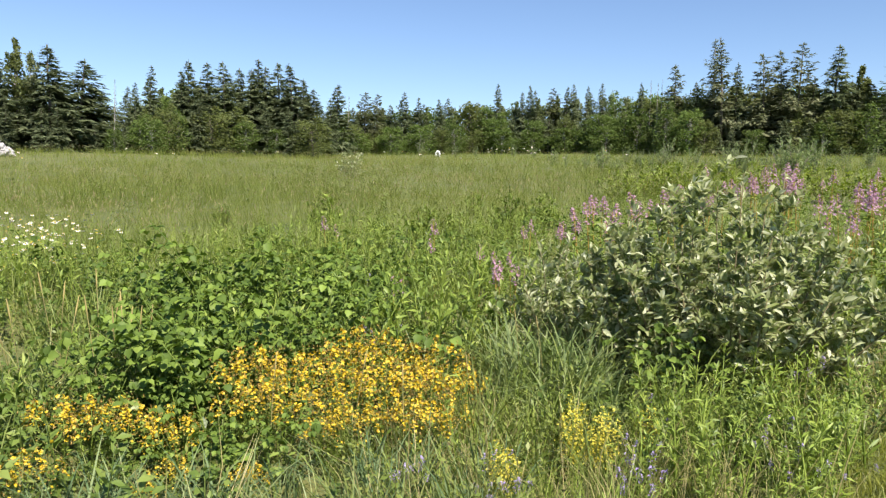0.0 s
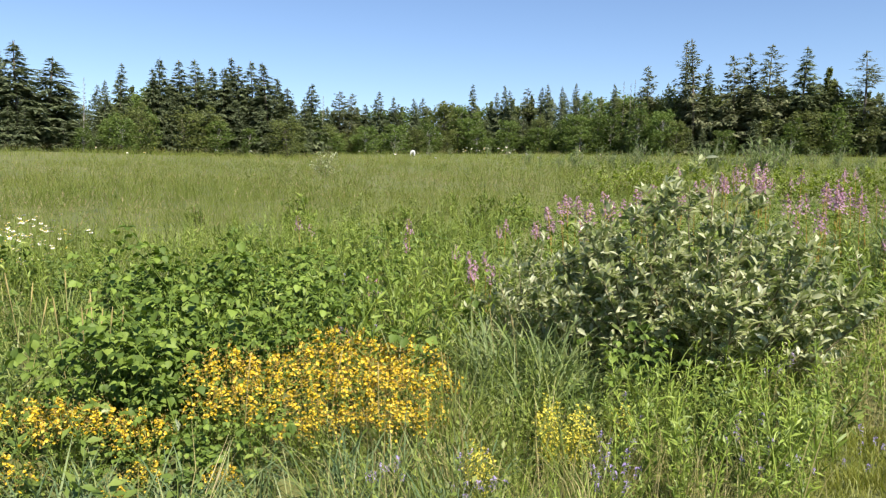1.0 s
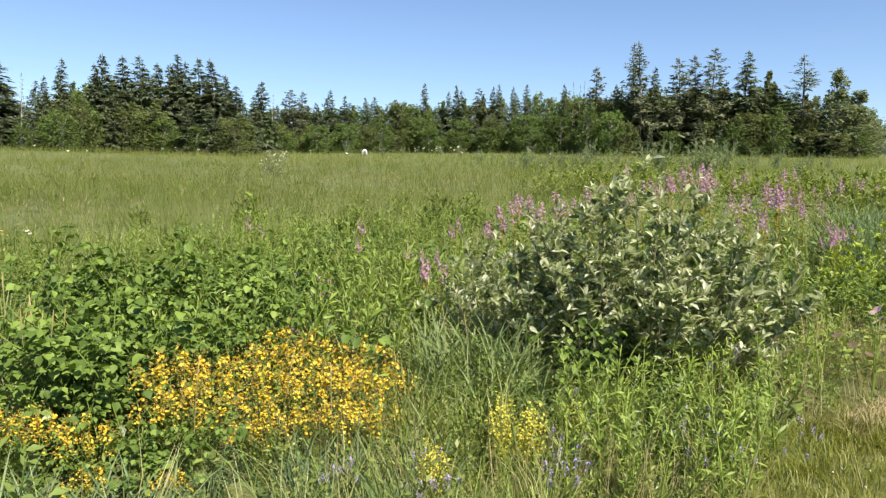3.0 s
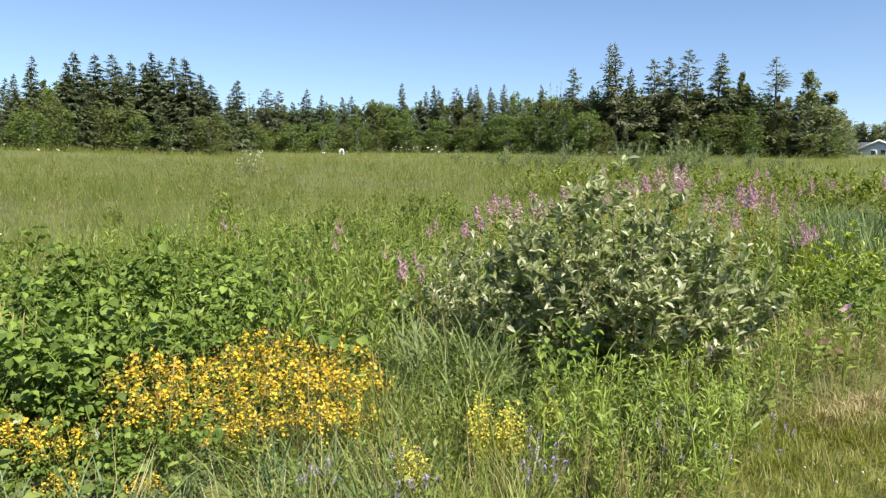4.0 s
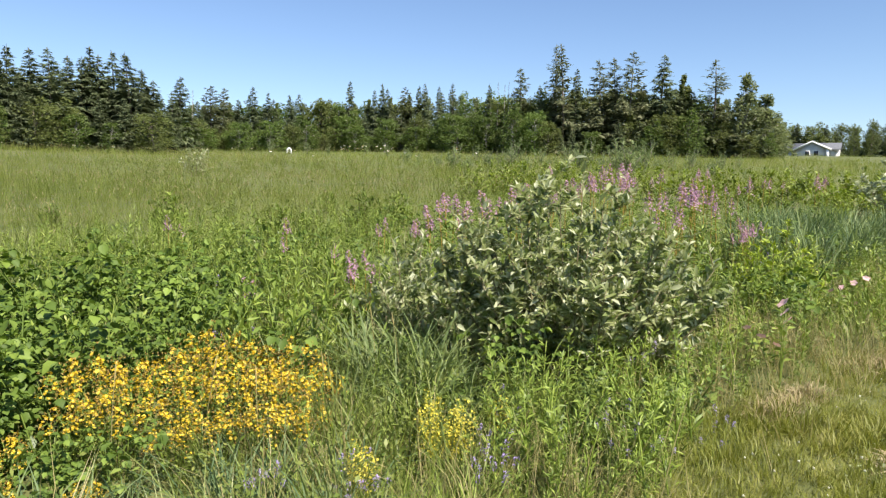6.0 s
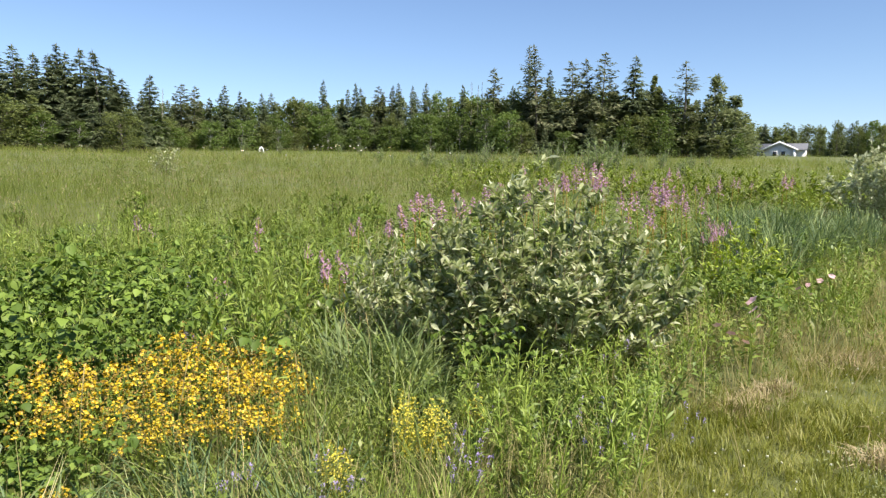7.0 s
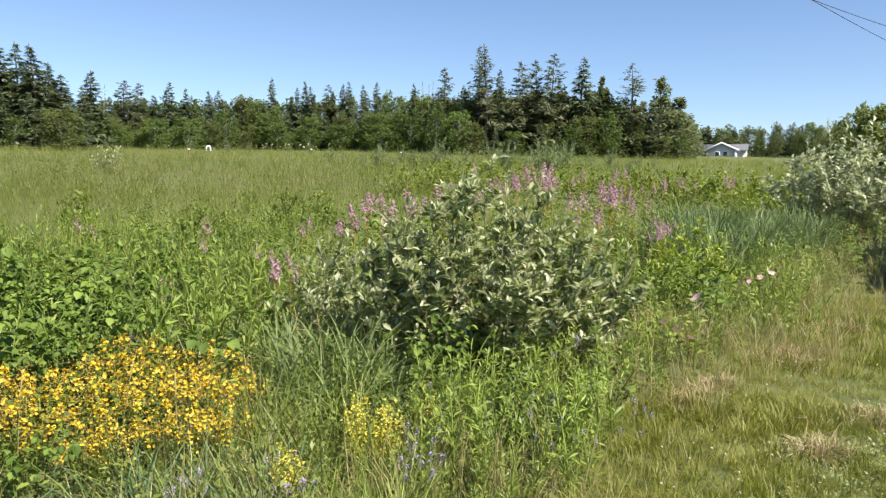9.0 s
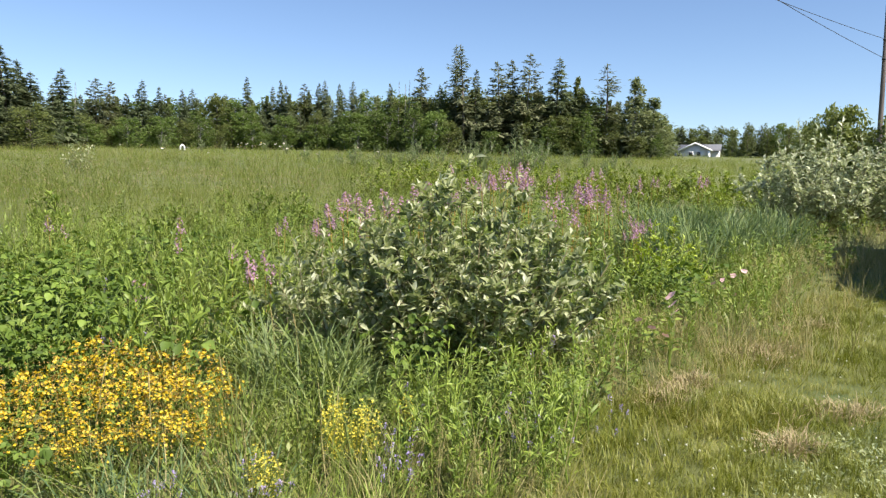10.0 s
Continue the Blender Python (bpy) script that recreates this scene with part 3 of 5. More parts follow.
# open hay field
fine = [grass_tuft(24, .66, .0055, .22, (.15, .8), fine_blade) for _ in range(6)]
broad = [grass_tuft(24, .68, .011, .45, (.15, .7), fine_blade) for _ in range(6)]
far = [grass_tuft(16, .62, .024, .9, (.1, .5), fine_blade) for _ in range(5)]
for name, kinds, bands in (("meadow_grass", fine, ((7, 13, 9), (13, 22, 6.5))), ("meadow_grass", broad, ((20, 34, 2.6), (34, 52, 1.4))),
                           ("meadow_grass", far, ((50, 80, .8), (80, 105, .4), (105, 230, .04)))):
    hx, hy, hs = [], [], []
    for d0, d1, dens in bands:
        x, y, v, d, a = near_field(d0, d1, dens)
        w = np.clip((d - outer(a)) / 2.5 + .5, .04, 1) * (v > .6)
        keep = rng.uniform(0, 1, len(x)) < w
        hx.append(x[keep]), hy.append(y[keep]), hs.append(rng.uniform(.7, 1.1, keep.sum()) * (1 + .2 * swell(x[keep], y[keep], .35, 2)))
    sow(name, kinds, np.concatenate(hx), np.concatenate(hy), np.concatenate(hs), MEADOW, "tall yellow-green hay grass in a wide open field", "meadow grass", 0.2)


def seed_plumes(n, h, ln, spread):
    """Loose seed heads of hay grass, standing at the height of the blade tips."""
    d = np.array([(-.05, 0, 0), (.05, .02, .1), (.03, .1, 1), (-.06, .08, .6)], float), np.array([(0, 1, 2), (0, 2, 3)])
    yaw, r = rng.uniform(0, 6.28, n), spread * np.sqrt(rng.uniform(0, 1, n))
    pos = np.stack([-np.sin(yaw) * r, np.cos(yaw) * r, h * rng.uniform(.75, 1.12, n)], 1)
    return Heap().add(d, pos, rot(rng.uniform(0, 6.28, n), rng.normal(-.25, .25, n), rng.normal(0, .25, n)), ln * rng.uniform(.6, 1.2, n)).shape()


hx, hy, hs = [], [], []
for d0, d1, dens in ((9.5, 16, 4), (16, 28, 2.8), (28, 55, 1.2), (55, 100, .4)):
    x, y, v, d, a = near_field(d0, d1, dens)
    keep = (rng.uniform(0, 1, len(x)) < np.clip((d - outer(a)) / 2.5 + .2, 0, 1) * (v > .8) * np.clip(.55 + .8 * swell(x, y, .25, 5) - .012 * a, .05, 1))
    hx.append(x[keep]), hy.append(y[keep]), hs.append(rng.uniform(.8, 1.15, keep.sum()) * np.where(d[keep] > 28, 1.1, 1))
sow("hay_seed_heads", [seed_plumes(14, .6, .075, .5) for _ in range(5)], np.concatenate(hx), np.concatenate(hy), np.concatenate(hs), PLUME, "tan and reddish seed heads over the hay grass", "seed heads", 0.1)


# ---------------------------------------------------------------- trees
def conifer(h, wide, droop, whorls, per, gaps, seed, first=0.04, ragged=0.25, cone=.8, tuft=.062, fill=44, rise=.0):
    """Trunk and crown of a conifer: whorls of boughs, each hung with many small needle sprays."""
    r = np.random.default_rng(seed)
    t = np.linspace(0, 1, 9)
    sway = np.stack([.012 * h * np.sin(3 * t + seed), .012 * h * np.cos(2.4 * t + seed) - .012 * h, h * t], 1)
    trunk = tube(sway, .011 * h * (1.03 - t) + .01, 7)
    hp = Heap()
    for z in first + (.975 - first) * np.linspace(0, 1, whorls) ** .9:
        reach = wide * ((1 - z) ** cone * (1 if z > .12 else .7 + 2.5 * z) + .004) * (1 + r.normal(0, .07))
        for k in range(per):
            if r.uniform() < gaps:
                continue
            L = max(.013 * h, reach * r.uniform(1 - ragged * 1.7, 1 + ragged * .6))
            zz = min(z + r.uniform(-.4, .4) / whorls, .98)
            yaw, p0 = r.uniform(0, 6.28), r.normal(rise + .28 * z - droop * .4, .1)
            m = int(5 + fill * L / wide)
            s = r.uniform(.06, 1.0, m) ** .8
            side = r.normal(0, .16, m) * L * (1.1 - s)
            out = s * L
            x = np.interp(zz, t, sway[:, 0]) - math.sin(yaw) * out + math.cos(yaw) * side
            y = np.interp(zz, t, sway[:, 1]) + math.cos(yaw) * out + math.sin(yaw) * side
            up = zz * h + out * math.tan(p0) - droop * .3 * L * s ** 2 + .12 * L * s ** 5 - np.abs(r.normal(0, .07, m)) * (L + .4)
            ln = tuft * h * r.uniform(.6, 1.25, m) * (.32 + .68 * (1 - zz))
            hp.add(spray(), np.stack([x, y, up], 1), rot(yaw + np.sign(side) * -.5 + r.normal(0, .4, m), r.normal(p0 - .2, .3, m), r.normal(0, .4, m)), np.stack([ln * .42, ln, ln], 1))
    tip = np.array([[sway[-1, 0], sway[-1, 1], h * .95]])
    hp.add(spray(), np.repeat(tip, 4, 0), rot(np.array([0., 1.6, 3.1, 4.7]), np.full(4, 1.5), np.zeros(4)), np.tile([.007 * h, .062 * h, .02 * h], (4, 1)))
    return trunk, hp.shape()


def broadleaf(h, wide, lobes, n, seed, low=0.12, leafy=0.3, spire=False):
    """Trunk with limbs and a crown of leaf bunches in uneven lobes; spire: tapering upwards like a poplar."""
    r = np.random.default_rng(seed)
    wood, crown = Heap(), Heap()
    bit = np.array([(-.35, 0, 0), (.4, .2, .1), (-.05, .98, -.06)], float), np.array([(0, 1, 2)])
    t = np.linspace(0, 1, 6)
    wood.add(tube(np.stack([.03 * h * np.sin(2 * t + seed), .02 * h * t, .8 * h * t], 1), .009 * h * (1.1 - t) + .01, 6))
    for k in range(lobes):
        u = k / max(1, lobes - 1)
        z = h * (low + (.9 - low) * u)
        girth = wide * ((1 - u) ** .75 * .95 + .1 if spire else math.sin(math.pi * (.2 + .7 * u)) ** .7) * r.uniform(.7, 1.0)
        a = k * 2.4 + r.uniform(-.6, .6)
        c = np.array([-math.sin(a) * girth * .62, math.cos(a) * girth * .62, z * r.uniform(.9, 1.08)])
        wood.add(tube(np.array([[0, 0, z * .7], [c[0] * .5, c[1] * .5, z * .88], c]), [.005 * h, .003 * h, .0015 * h], 3))
        m = int(n / lobes * r.uniform(.8, 1.2))
        q = r.normal(0, 1, (m, 3))
        q /= np.linalg.norm(q, axis=1)[:, None]
        q *= (r.uniform(.25, 1.0, (m, 1)) ** .5) * np.array([girth * .5, girth * .5, h * (.075 if spire else .095) * r.uniform(.8, 1.3)])
        q[:, 2] = np.maximum(q[:, 2], .1 - z)
        crown.add(bit, c + q, rot(r.uniform(0, 6.28, m), r.normal(.1, .7, m), r.normal(0, .7, m)), leafy * r.uniform(.5, 1.3, m))
    return wood.shape(), crown.shape()


def tree_kind(name, shapes, bark, foliage, label, category="tree"):
    base = new(name)
    part("trunk", shapes[0], bark, base, smooth=True)
    part("crown", shapes[1], foliage, base)
    base.matrix_basis = pose(0, -60, -30)
    return tagged(base, label, category)


spruce_kinds = [tree_kind("spruce_tree", conifer(12, w, dr, wh, pr, g, s, cone=c), BARK, SPRUCE, "dark green spruce with drooping layered boughs at the field edge")
                for w, dr, wh, pr, g, s, c in ((2.6, .6, 30, 8, .05, 1, .8), (2.4, .5, 28, 8, .08, 2, .72), (2.9, .65, 30, 8, .05, 3, .85), (2.2, .45, 28, 8, .08, 4, .76))]
open_kinds = [tree_kind("open_spruce_tree", conifer(14, w, dr, wh, pr, g, s, .08, .45, c, .055, 24, ri), BARK, PINE, "tall thin-crowned spruce with open gappy boughs", "tree")
              for w, dr, wh, pr, g, s, c, ri in ((2.3, .35, 32, 7, .2, 11, .62, .0), (2.7, .15, 19, 9, .1, 12, .55, .05), (2.1, .35, 30, 7, .2, 13, .68, .0))]
pine_kinds = [tree_kind("pine_tree", conifer(13, w, .25, 20, 9, .1, s, .1, .4, .62, .07, 34, .08), BARK, PINE, "broad dark pine with an uneven crown")
              for w, s in ((3.0, 21), (2.7, 22))]
dead_kind = tree_kind("bare_tree", conifer(11, 1.2, .0, 18, 4, .4, 31, .25, .6, .8, .04, 6), PALE_BARK, PINE, "thin half-dead grey tree with few needles")
leaf_kinds = [tree_kind("broadleaf_tree", broadleaf(8, 2.7, 28, 3000, 41 + k, .05, .29), bk, mt, lb)
              for k, (mt, bk, lb) in enumerate(((FOREST, BARK, "mid green leafy forest tree among spruces"), (BRIGHT, PALE_BARK, "bright green leafy birch in front of spruces"),
                                                (FOREST, BARK, "mid green leafy forest tree among spruces"), (BRIGHT, PALE_BARK, "bright green leafy birch in front of spruces")))]
poplar_kinds = [tree_kind("poplar_tree", broadleaf(9, 2.3, 30, 3200, 51 + k, .05, .28, True), PALE_BARK, mt, "soft grey-green leafy tree tapering to a light crown")
                for k, mt in enumerate((POPLAR, FOREST))]
KIND_SIZE = {"spruce_tree": (12, 2.5), "open_spruce_tree": (14, 2.3), "pine_tree": (13, 2.8), "bare_tree": (11, 1.2), "broadleaf_tree": (8, 2.5), "poplar_tree": (8.9, 2.0)}


def plant_tree(kind, az, el, d, half=None, slim=1.0):
    """Stands a tree so that its top reaches the elevation el as seen from the camera's place; half: half its width there, in degrees."""
    x, y, z = at(az, d)
    tall, wide = KIND_SIZE[kind.name.split(".")[0]]
    s = (d * math.tan(radians(el)) - z + .1) / tall
    w = s * slim * random.uniform(.85, 1.2) if half is None else d * math.tan(radians(half)) / wide
    ob = copy_thing(kind, pose(x, y, z - .1, random.gauss(0, .9), random.gauss(0, .9), random.uniform(0, 360)) @ Matrix.Diagonal((w, w * random.uniform(.9, 1.1), s, 1)))
    return tagged(ob, group="forest edge trees")


S, O, P, B, L = spruce_kinds, open_kinds, pine_kinds, leaf_kinds, poplar_kinds
DEPTH = ([-36, -25, -16, -10, -7, 8, 20, 37], [78, 80, 87, 86, 112, 124, 104, 108])


def plant_row(kinds, rows):
    """Trees that stand out one by one: azimuth, elevation of the top, half width."""
    for i, (az, el, half) in enumerate(rows):
        plant_tree(kinds[i % len(kinds)], az, el, float(np.interp(az, *DEPTH)) + random.uniform(-2, 2), half * (1.05 if kinds[0] in B + L + [dead_kind] else 1.3 if half > 1.6 else 1.65))


# the dark stand of spruces on the knoll, then the lower wood, then the tall group
plant_row([S[2], S[0]], ((-33.6, 9.2, 2.0), (-31.7, 9.3, 2.2), (-28.7, 9.6, 2.3), (-26.5, 8.9, 2.7)))
plant_row([S[1], S[3]], ((-23.4, 7.2, .7), (-23.0, 7.5, .7), (-22.1, 8.8, .95)))
plant_row([S[0], S[2], S[3], S[1]], ((-19.9, 8.6, 1.1), (-19.3, 9.4, 1.2), (-18.1, 9.3, 1.4), (-17.0, 9.4, 1.3), (-16.2, 9.0, 1.5), (-14.8, 9.0, 1.3), (-14.3, 9.7, 1.4), (-13.5, 9.2, 1.3),
                                     (-12.9, 9.5, 1.4), (-11.8, 9.5, 1.5), (-11.0, 8.4, 1.3), (-10.4, 7.7, 1.2)))
plant_row([S[1], S[3]], ((-9.0, 7.0, .7), (-8.3, 8.1, 1.2), (-7.1, 6.4, .7), (-4.2, 6.7, .8), (-3.0, 7.7, .8), (-2.0, 7.3, .7), (-1.4, 6.8, .65), (-.4, 7.2, .65), (.5, 7.3, .65), (4.3, 8.4, .7),
                         (6.3, 7.8, .6), (6.9, 8.3, .65), (7.4, 7.9, .65), (9.6, 8.2, .65), (10.1, 8.4, .65), (11.2, 8.2, .6), (12.4, 8.4, .65), (15.2, 8.4, .6)))
plant_row([S[1], S[3]], ((19.3, 8.3, .65), (22.1, 9.5, .9), (28.4, 10.4, 1.4), (30.7, 7.8, 1.2), (29.2, 7.9, 1.2), (27.0, 8.3, 1.1)))
plant_row([O[0], O[2]], ((20.5, 11.3, 1.1), (21.0, 11.3, 1.2)))
plant_row([O[1]], ((32.1, 9.8, 1.3),))
plant_row(P, ((-6.1, 7.6, 1.0), (-5.2, 7.5, .9), (8.6, 8.1, .8), (17.7, 9.6, 1.1), (23.7, 10.1, 1.2), (24.9, 10.2, 1.2), (26.1, 10.7, 1.25)))
plant_row(L, ((-29.4, 9.2, 1.3), (-30.5, 9.8, 1.5), (34.4, 8.9, 1.9), (-16.7, 7.7, 1.2), (35.8, 7.4, 2.0), (30.1, 8.8, 1.6)))
plant_row([dead_kind], ((-24.5, 7.6, .5), (15.9, 8.5, .45), (16.8, 8.6, .4), (16.4, 8.3, .4), (-7.6, 7.2, .5)))
plant_row(B, ((-22.5, 5.8, 1.7), (-20.7, 6.7, 1.6), (-19.0, 5.5, 1.4), (-12.5, 6.7, 1.4), (2.1, 7.3, 1.7), (3.4, 7.0, 1.3), (-27.4, 3.4, 1.1), (-9.6, 4.6, 1.1)))
for az, el, half in ((-22.0, 5.2, 1.5), (-6.9, 4.6, 1.6), (-4.2, 5.2, 1.4), (4.7, 5.1, 1.5), (7.0, 4.8, 1.4), (9.5, 5.2, 1.5), (12.8, 5.4, 1.4), (17.2, 6.8, 1.3), (19.0, 6.4, 1.3)):
    plant_tree(random.choice(B[1::2]), az, el, float(np.interp(az, *DEPTH)) - 6, half)

# the wall of lesser trees between and behind
SKYLINE = ([-36, -27, -24.5, -23, -20, -12, -9, -6, 0, 5, 12, 16, 22, 27, 31, 35, 37], [7.8, 7.6, 6.1, 6.4, 7.7, 8.0, 6.4, 6.5, 6.8, 7.3, 7.7, 7.8, 8.0, 8.2, 7.8, 6.8, 4.9])
for az in np.arange(-36, 37, .62):
    a, k = az + random.uniform(-.3, .3), random.random()
    el, d = float(np.interp(a, *SKYLINE)) * random.uniform(.93, 1.02), float(np.interp(a, *DEPTH)) + random.uniform(3, 10)
    k = k * .25 if a < -25.3 or -17.5 < a < -9 else k
    plant_tree(random.choice(S) if k < .28 else random.choice(B + L), a, el * (1 if k < .28 else .98), d, None, random.uniform(1.0, 1.3) * (1 if k < .28 else 1.1))
for az in np.arange(-36, 37, .95):
    a, k = az + random.uniform(-.4, .4), random.random()
    d = float(np.interp(a, *DEPTH)) - random.uniform(2, 5)
    plant_tree(random.choice(B) if k < (.05 if a < -25.3 else .4 if -17.5 < a < -9 else .8) else random.choice(S), a, float(np.interp(a, *SKYLINE)) * random.uniform(.6, .84), d, None, random.uniform(1.15, 1.55))
# far woods past the house
for az in np.arange(35.5, 56, .36):
    a = az + random.uniform(-.25, .25)
    plant_tree(random.choice(S + S + B[::2]), a, random.uniform(4.5, 5.2), random.uniform(215, 245), None, random.uniform(1.5, 2.1))
for az, el in ((41.4, 5.1), (42.4, 5.4), (43.7, 5.1), (44.5, 5.4), (45.1, 5.1), (46.2, 5.4)):
    plant_tree(random.choice(B), az, el, 190, .62)
for base in spruce_kinds + open_kinds + pine_kinds + [dead_kind] + leaf_kinds + poplar_kinds:
    for o in list(base.children_recursive) + [base]:
        bpy.data.objects.remove(o)


# ---------------------------------------------------------------- bushes
def bush(name, az, d, h, wide, stems, n, ll, lw, material, label, seed, up=.7, singles=0, shoot=.3, category="bush", deep=.7, fine=False):
    """A many-stemmed bush: stems fan out from the base, side twigs carry leaves, shoots stand above."""
    r = np.random.default_rng(seed)
    base = new(name)
    crown = Heap()
    lp, ly, lpi = [], [], []
    per = n // stems
    for k in range(stems):
        a = k * 2.4 + r.uniform(-.3, .3)
        out = math.sqrt((k + .5) / stems)
        reach = np.array([math.cos(a) * wide * .5 * out, math.sin(a) * wide * .5 * out * deep])
        top = h * (1 - .55 * out ** 1.9) * r.uniform(.85, 1.08)
        t = np.linspace(0, 1, 7)
        wob = r.normal(0, .03, 2)
        path = np.stack([reach[0] * t ** .55 + wob[0] * np.sin(5 * t), reach[1] * t ** .55 + wob[1] * np.sin(4 * t), top * t ** 1.25], 1)
        wood = Heap().add(tube(path, .007 * (1.15 - t) * h / 1.5 + .0015, 5))
        twigs = 9
        for q in range(twigs):
            s0 = r.uniform(.1, .97)
            p0 = np.array([np.interp(s0, t, path[:, j]) for j in range(3)])
            ta = r.uniform(0, 6.28)
            tl = r.uniform(.14, .36) * h * (1.1 - .75 * s0)
            rise = r.uniform(.25, 1.1)
            p1 = p0 + tl * np.array([math.cos(ta), math.sin(ta) * deep, rise])
            p1[2] = max(p1[2], .06)
            wood.add(tube(np.array([p0, (p0 + p1) / 2 + [0, 0, -.03 * tl], p1]), [.0022 * h, .0016 * h, .001 * h], 3))
            m = max(2, per // (twigs + 2))
            u = r.uniform(.1, 1.03, m)
            lp.append(p0 + (p1 - p0) * u[:, None]), ly.append(r.uniform(0, 6.28, m)), lpi.append(r.normal(up, .5, m))
        m = per * 2 // (twigs + 2)
        u = 1 - r.uniform(0, 1, m) ** 1.3 * .6
        lp.append(np.stack([np.interp(u, t, path[:, j]) for j in range(3)], 1)), ly.append(r.uniform(0, 6.28, m)), lpi.append(r.normal(up + .15, .45, m))
        if r.uniform() < shoot:
            p0 = path[-1]
            p1 = p0 + np.array([r.normal(0, .06), r.normal(0, .06), .16 * h * r.uniform(.6, 1.3)])
            wood.add(tube(np.array([p0, p1]), [.004, .002], 3))
            u = r.uniform(0, 1, 8)
            lp.append(p0 + (p1 - p0) * u[:, None]), ly.append(r.uniform(0, 6.28, 8)), lpi.append(r.normal(.9, .3, 8))
        part("stem", wood.shape(), TWIG, base, smooth=True)
    lp, ly, lpi = np.concatenate(lp), np.concatenate(ly), np.concatenate(lpi)
    turn, size = rot(ly, lpi, r.normal(0, .5, len(lp))), ll * r.uniform(.65, 1.15, len(lp))
    form = leaf(lw / ll, .22, .18, fine)
    rest = np.ones(len(lp), bool)
    if singles:
        front = np.argsort(lp[:, 1] - .4 * lp[:, 2])[:singles * 4:4]
        rest[front] = False
        me = tri_mesh("leaf", form, material)
        for i in front:
            ob = new("leaf", me)
            ob.parent = base
            ob.matrix_basis = Matrix.LocRotScale(Vector(lp[i]), Matrix(turn[i].tolist()), Vector([size[i]] * 3))
    crown.add(form, lp[rest], turn[rest], size[rest])
    tagged(part("foliage", crown.shape(), material, base), kind="stuff")
    x, y, z = at(az, d)
    base.matrix_basis = pose(x, y, z - .02, 0, 0, -az)
    return tagged(base, label, category)


bush("willow_bush", 21.6, 4.95, 1.41, 2.15, 62, 16000, .078, .029, WILLOW, "rounded willow bush with pale-backed grey-green leaves", 5, .75, 280, .22, fine=True)
bush("willow_bush", 10.4, 5.1, .92, 1.2, 24, 3400, .075, .027, WILLOW, "low young willow bush with small grey-green leaves", 6, .7, 0, .5)
bush("silver_willow_bush", 47.6, 16.5, 1.92, 3.7, 48, 12000, .13, .05, SILVER, "broad silvery willow bush beside the mown strip", 8, .6, 0, .4)
bush("silver_willow_bush", 51.8, 17.5, 1.95, 3.2, 36, 5500, .13, .05, SILVER, "broad silvery willow bush beside the mown strip", 9, .6, 0, .4)
for seed, az, d, el, half in ((12, 48.3, 24.5, 6.7, 2.3), (13, 52.2, 24.0, 6.5, 2.6), (22, 46.6, 26.5, 5.4, 1.3)):
    alder = tree_kind("alder_bush", broadleaf(3.2, 1.5, 30, 6000, seed, .04, .15), BARK, ALDER, "tall rounded olive green alder behind the willows", "bush")
    x, y, z = at(az, d)
    tall, wide = (d * math.tan(radians(el)) - z) / 3.2, d * math.tan(radians(half)) / 1.4
    alder.matrix_basis = pose(x, y, z, 0, 0, 40 * seed) @ Matrix.Diagonal((wide, wide, tall, 1))
bush("alder_bush", 63.0, 11.3, 3.2, 2.9, 36, 5600, .5, .4, ALDER, "leafy alder shading the mown strip", 14, .4, 0, 0)
bush("alder_bush", 62.0, 12.9, 3.3, 2.9, 36, 5600, .5, .4, ALDER, "leafy alder shading the mown strip", 18, .4, 0, 0)
bush("alder_bush", 65.0, 9.9, 2.9, 2.6, 34, 5000, .5, .4, ALDER, "leafy alder shading the mown strip", 20, .4, 0, 0)
bush("willow_shrub", -7.3, 34, 1.6, 1.35, 11, 520, .15, .055, WILLOW, "small grey-green willow standing in the hay field", 15)
shrub_a = bush("leafy_shrub", 16, 22, 1.15, 1.9, 12, 800, .12, .06, SHRUB, "low leafy green shrub in the damp hollow", 16)
for az, d, s in ((14.2, 20.5, .9), (17.6, 23, 1.0), (19.5, 24, .95), (21.8, 24, 1.0), (24.0, 24.5, .95), (26.0, 23, .9), (28.2, 22.5, 1.0), (30.5, 22, .9), (33.0, 22, 1.0),
                 (35.2, 21, .95), (37.5, 21, 1.0), (39.6, 20.5, .95), (41.5, 20, 1.0), (43.4, 19.5, .9), (31.5, 19, .7), (36.0, 18.5, .75), (40.3, 18, .7)):
    tagged(copy_thing(shrub_a, stand(az, d, random.uniform(0, 360), s)), group="shrubs in the hollow")
tagged(shrub_a, group="shrubs in the hollow")
bush("lime_shrub", 36.9, 7.6, .86, 1.05, 16, 2200, .06, .022, LIME, "low dense shrub with lime green leaves", 19, .7, 0, 0)
weed = bush("tall_weed", -1.4, 10.5, .78, .7, 10, 1000, .1, .026, HERB, "dense clump of tall dark green weeds", 17, .8)
for az, d, s in ((5.2, 12.0, 1.08), (-13.9, 11.2, .6), (8.2, 13, .98), (-17.0, 14.5, .6), (2.6, 16, .7), (-9.4, 12.0, 1.1), (-22.6, 10.6, .5), (-4.9, 11.6, .6), (.9, 12.6, .55)):
    tagged(copy_thing(weed, stand(az, d, random.uniform(0, 360), s)), group="weed clumps")
tagged(weed, group="weed clumps")


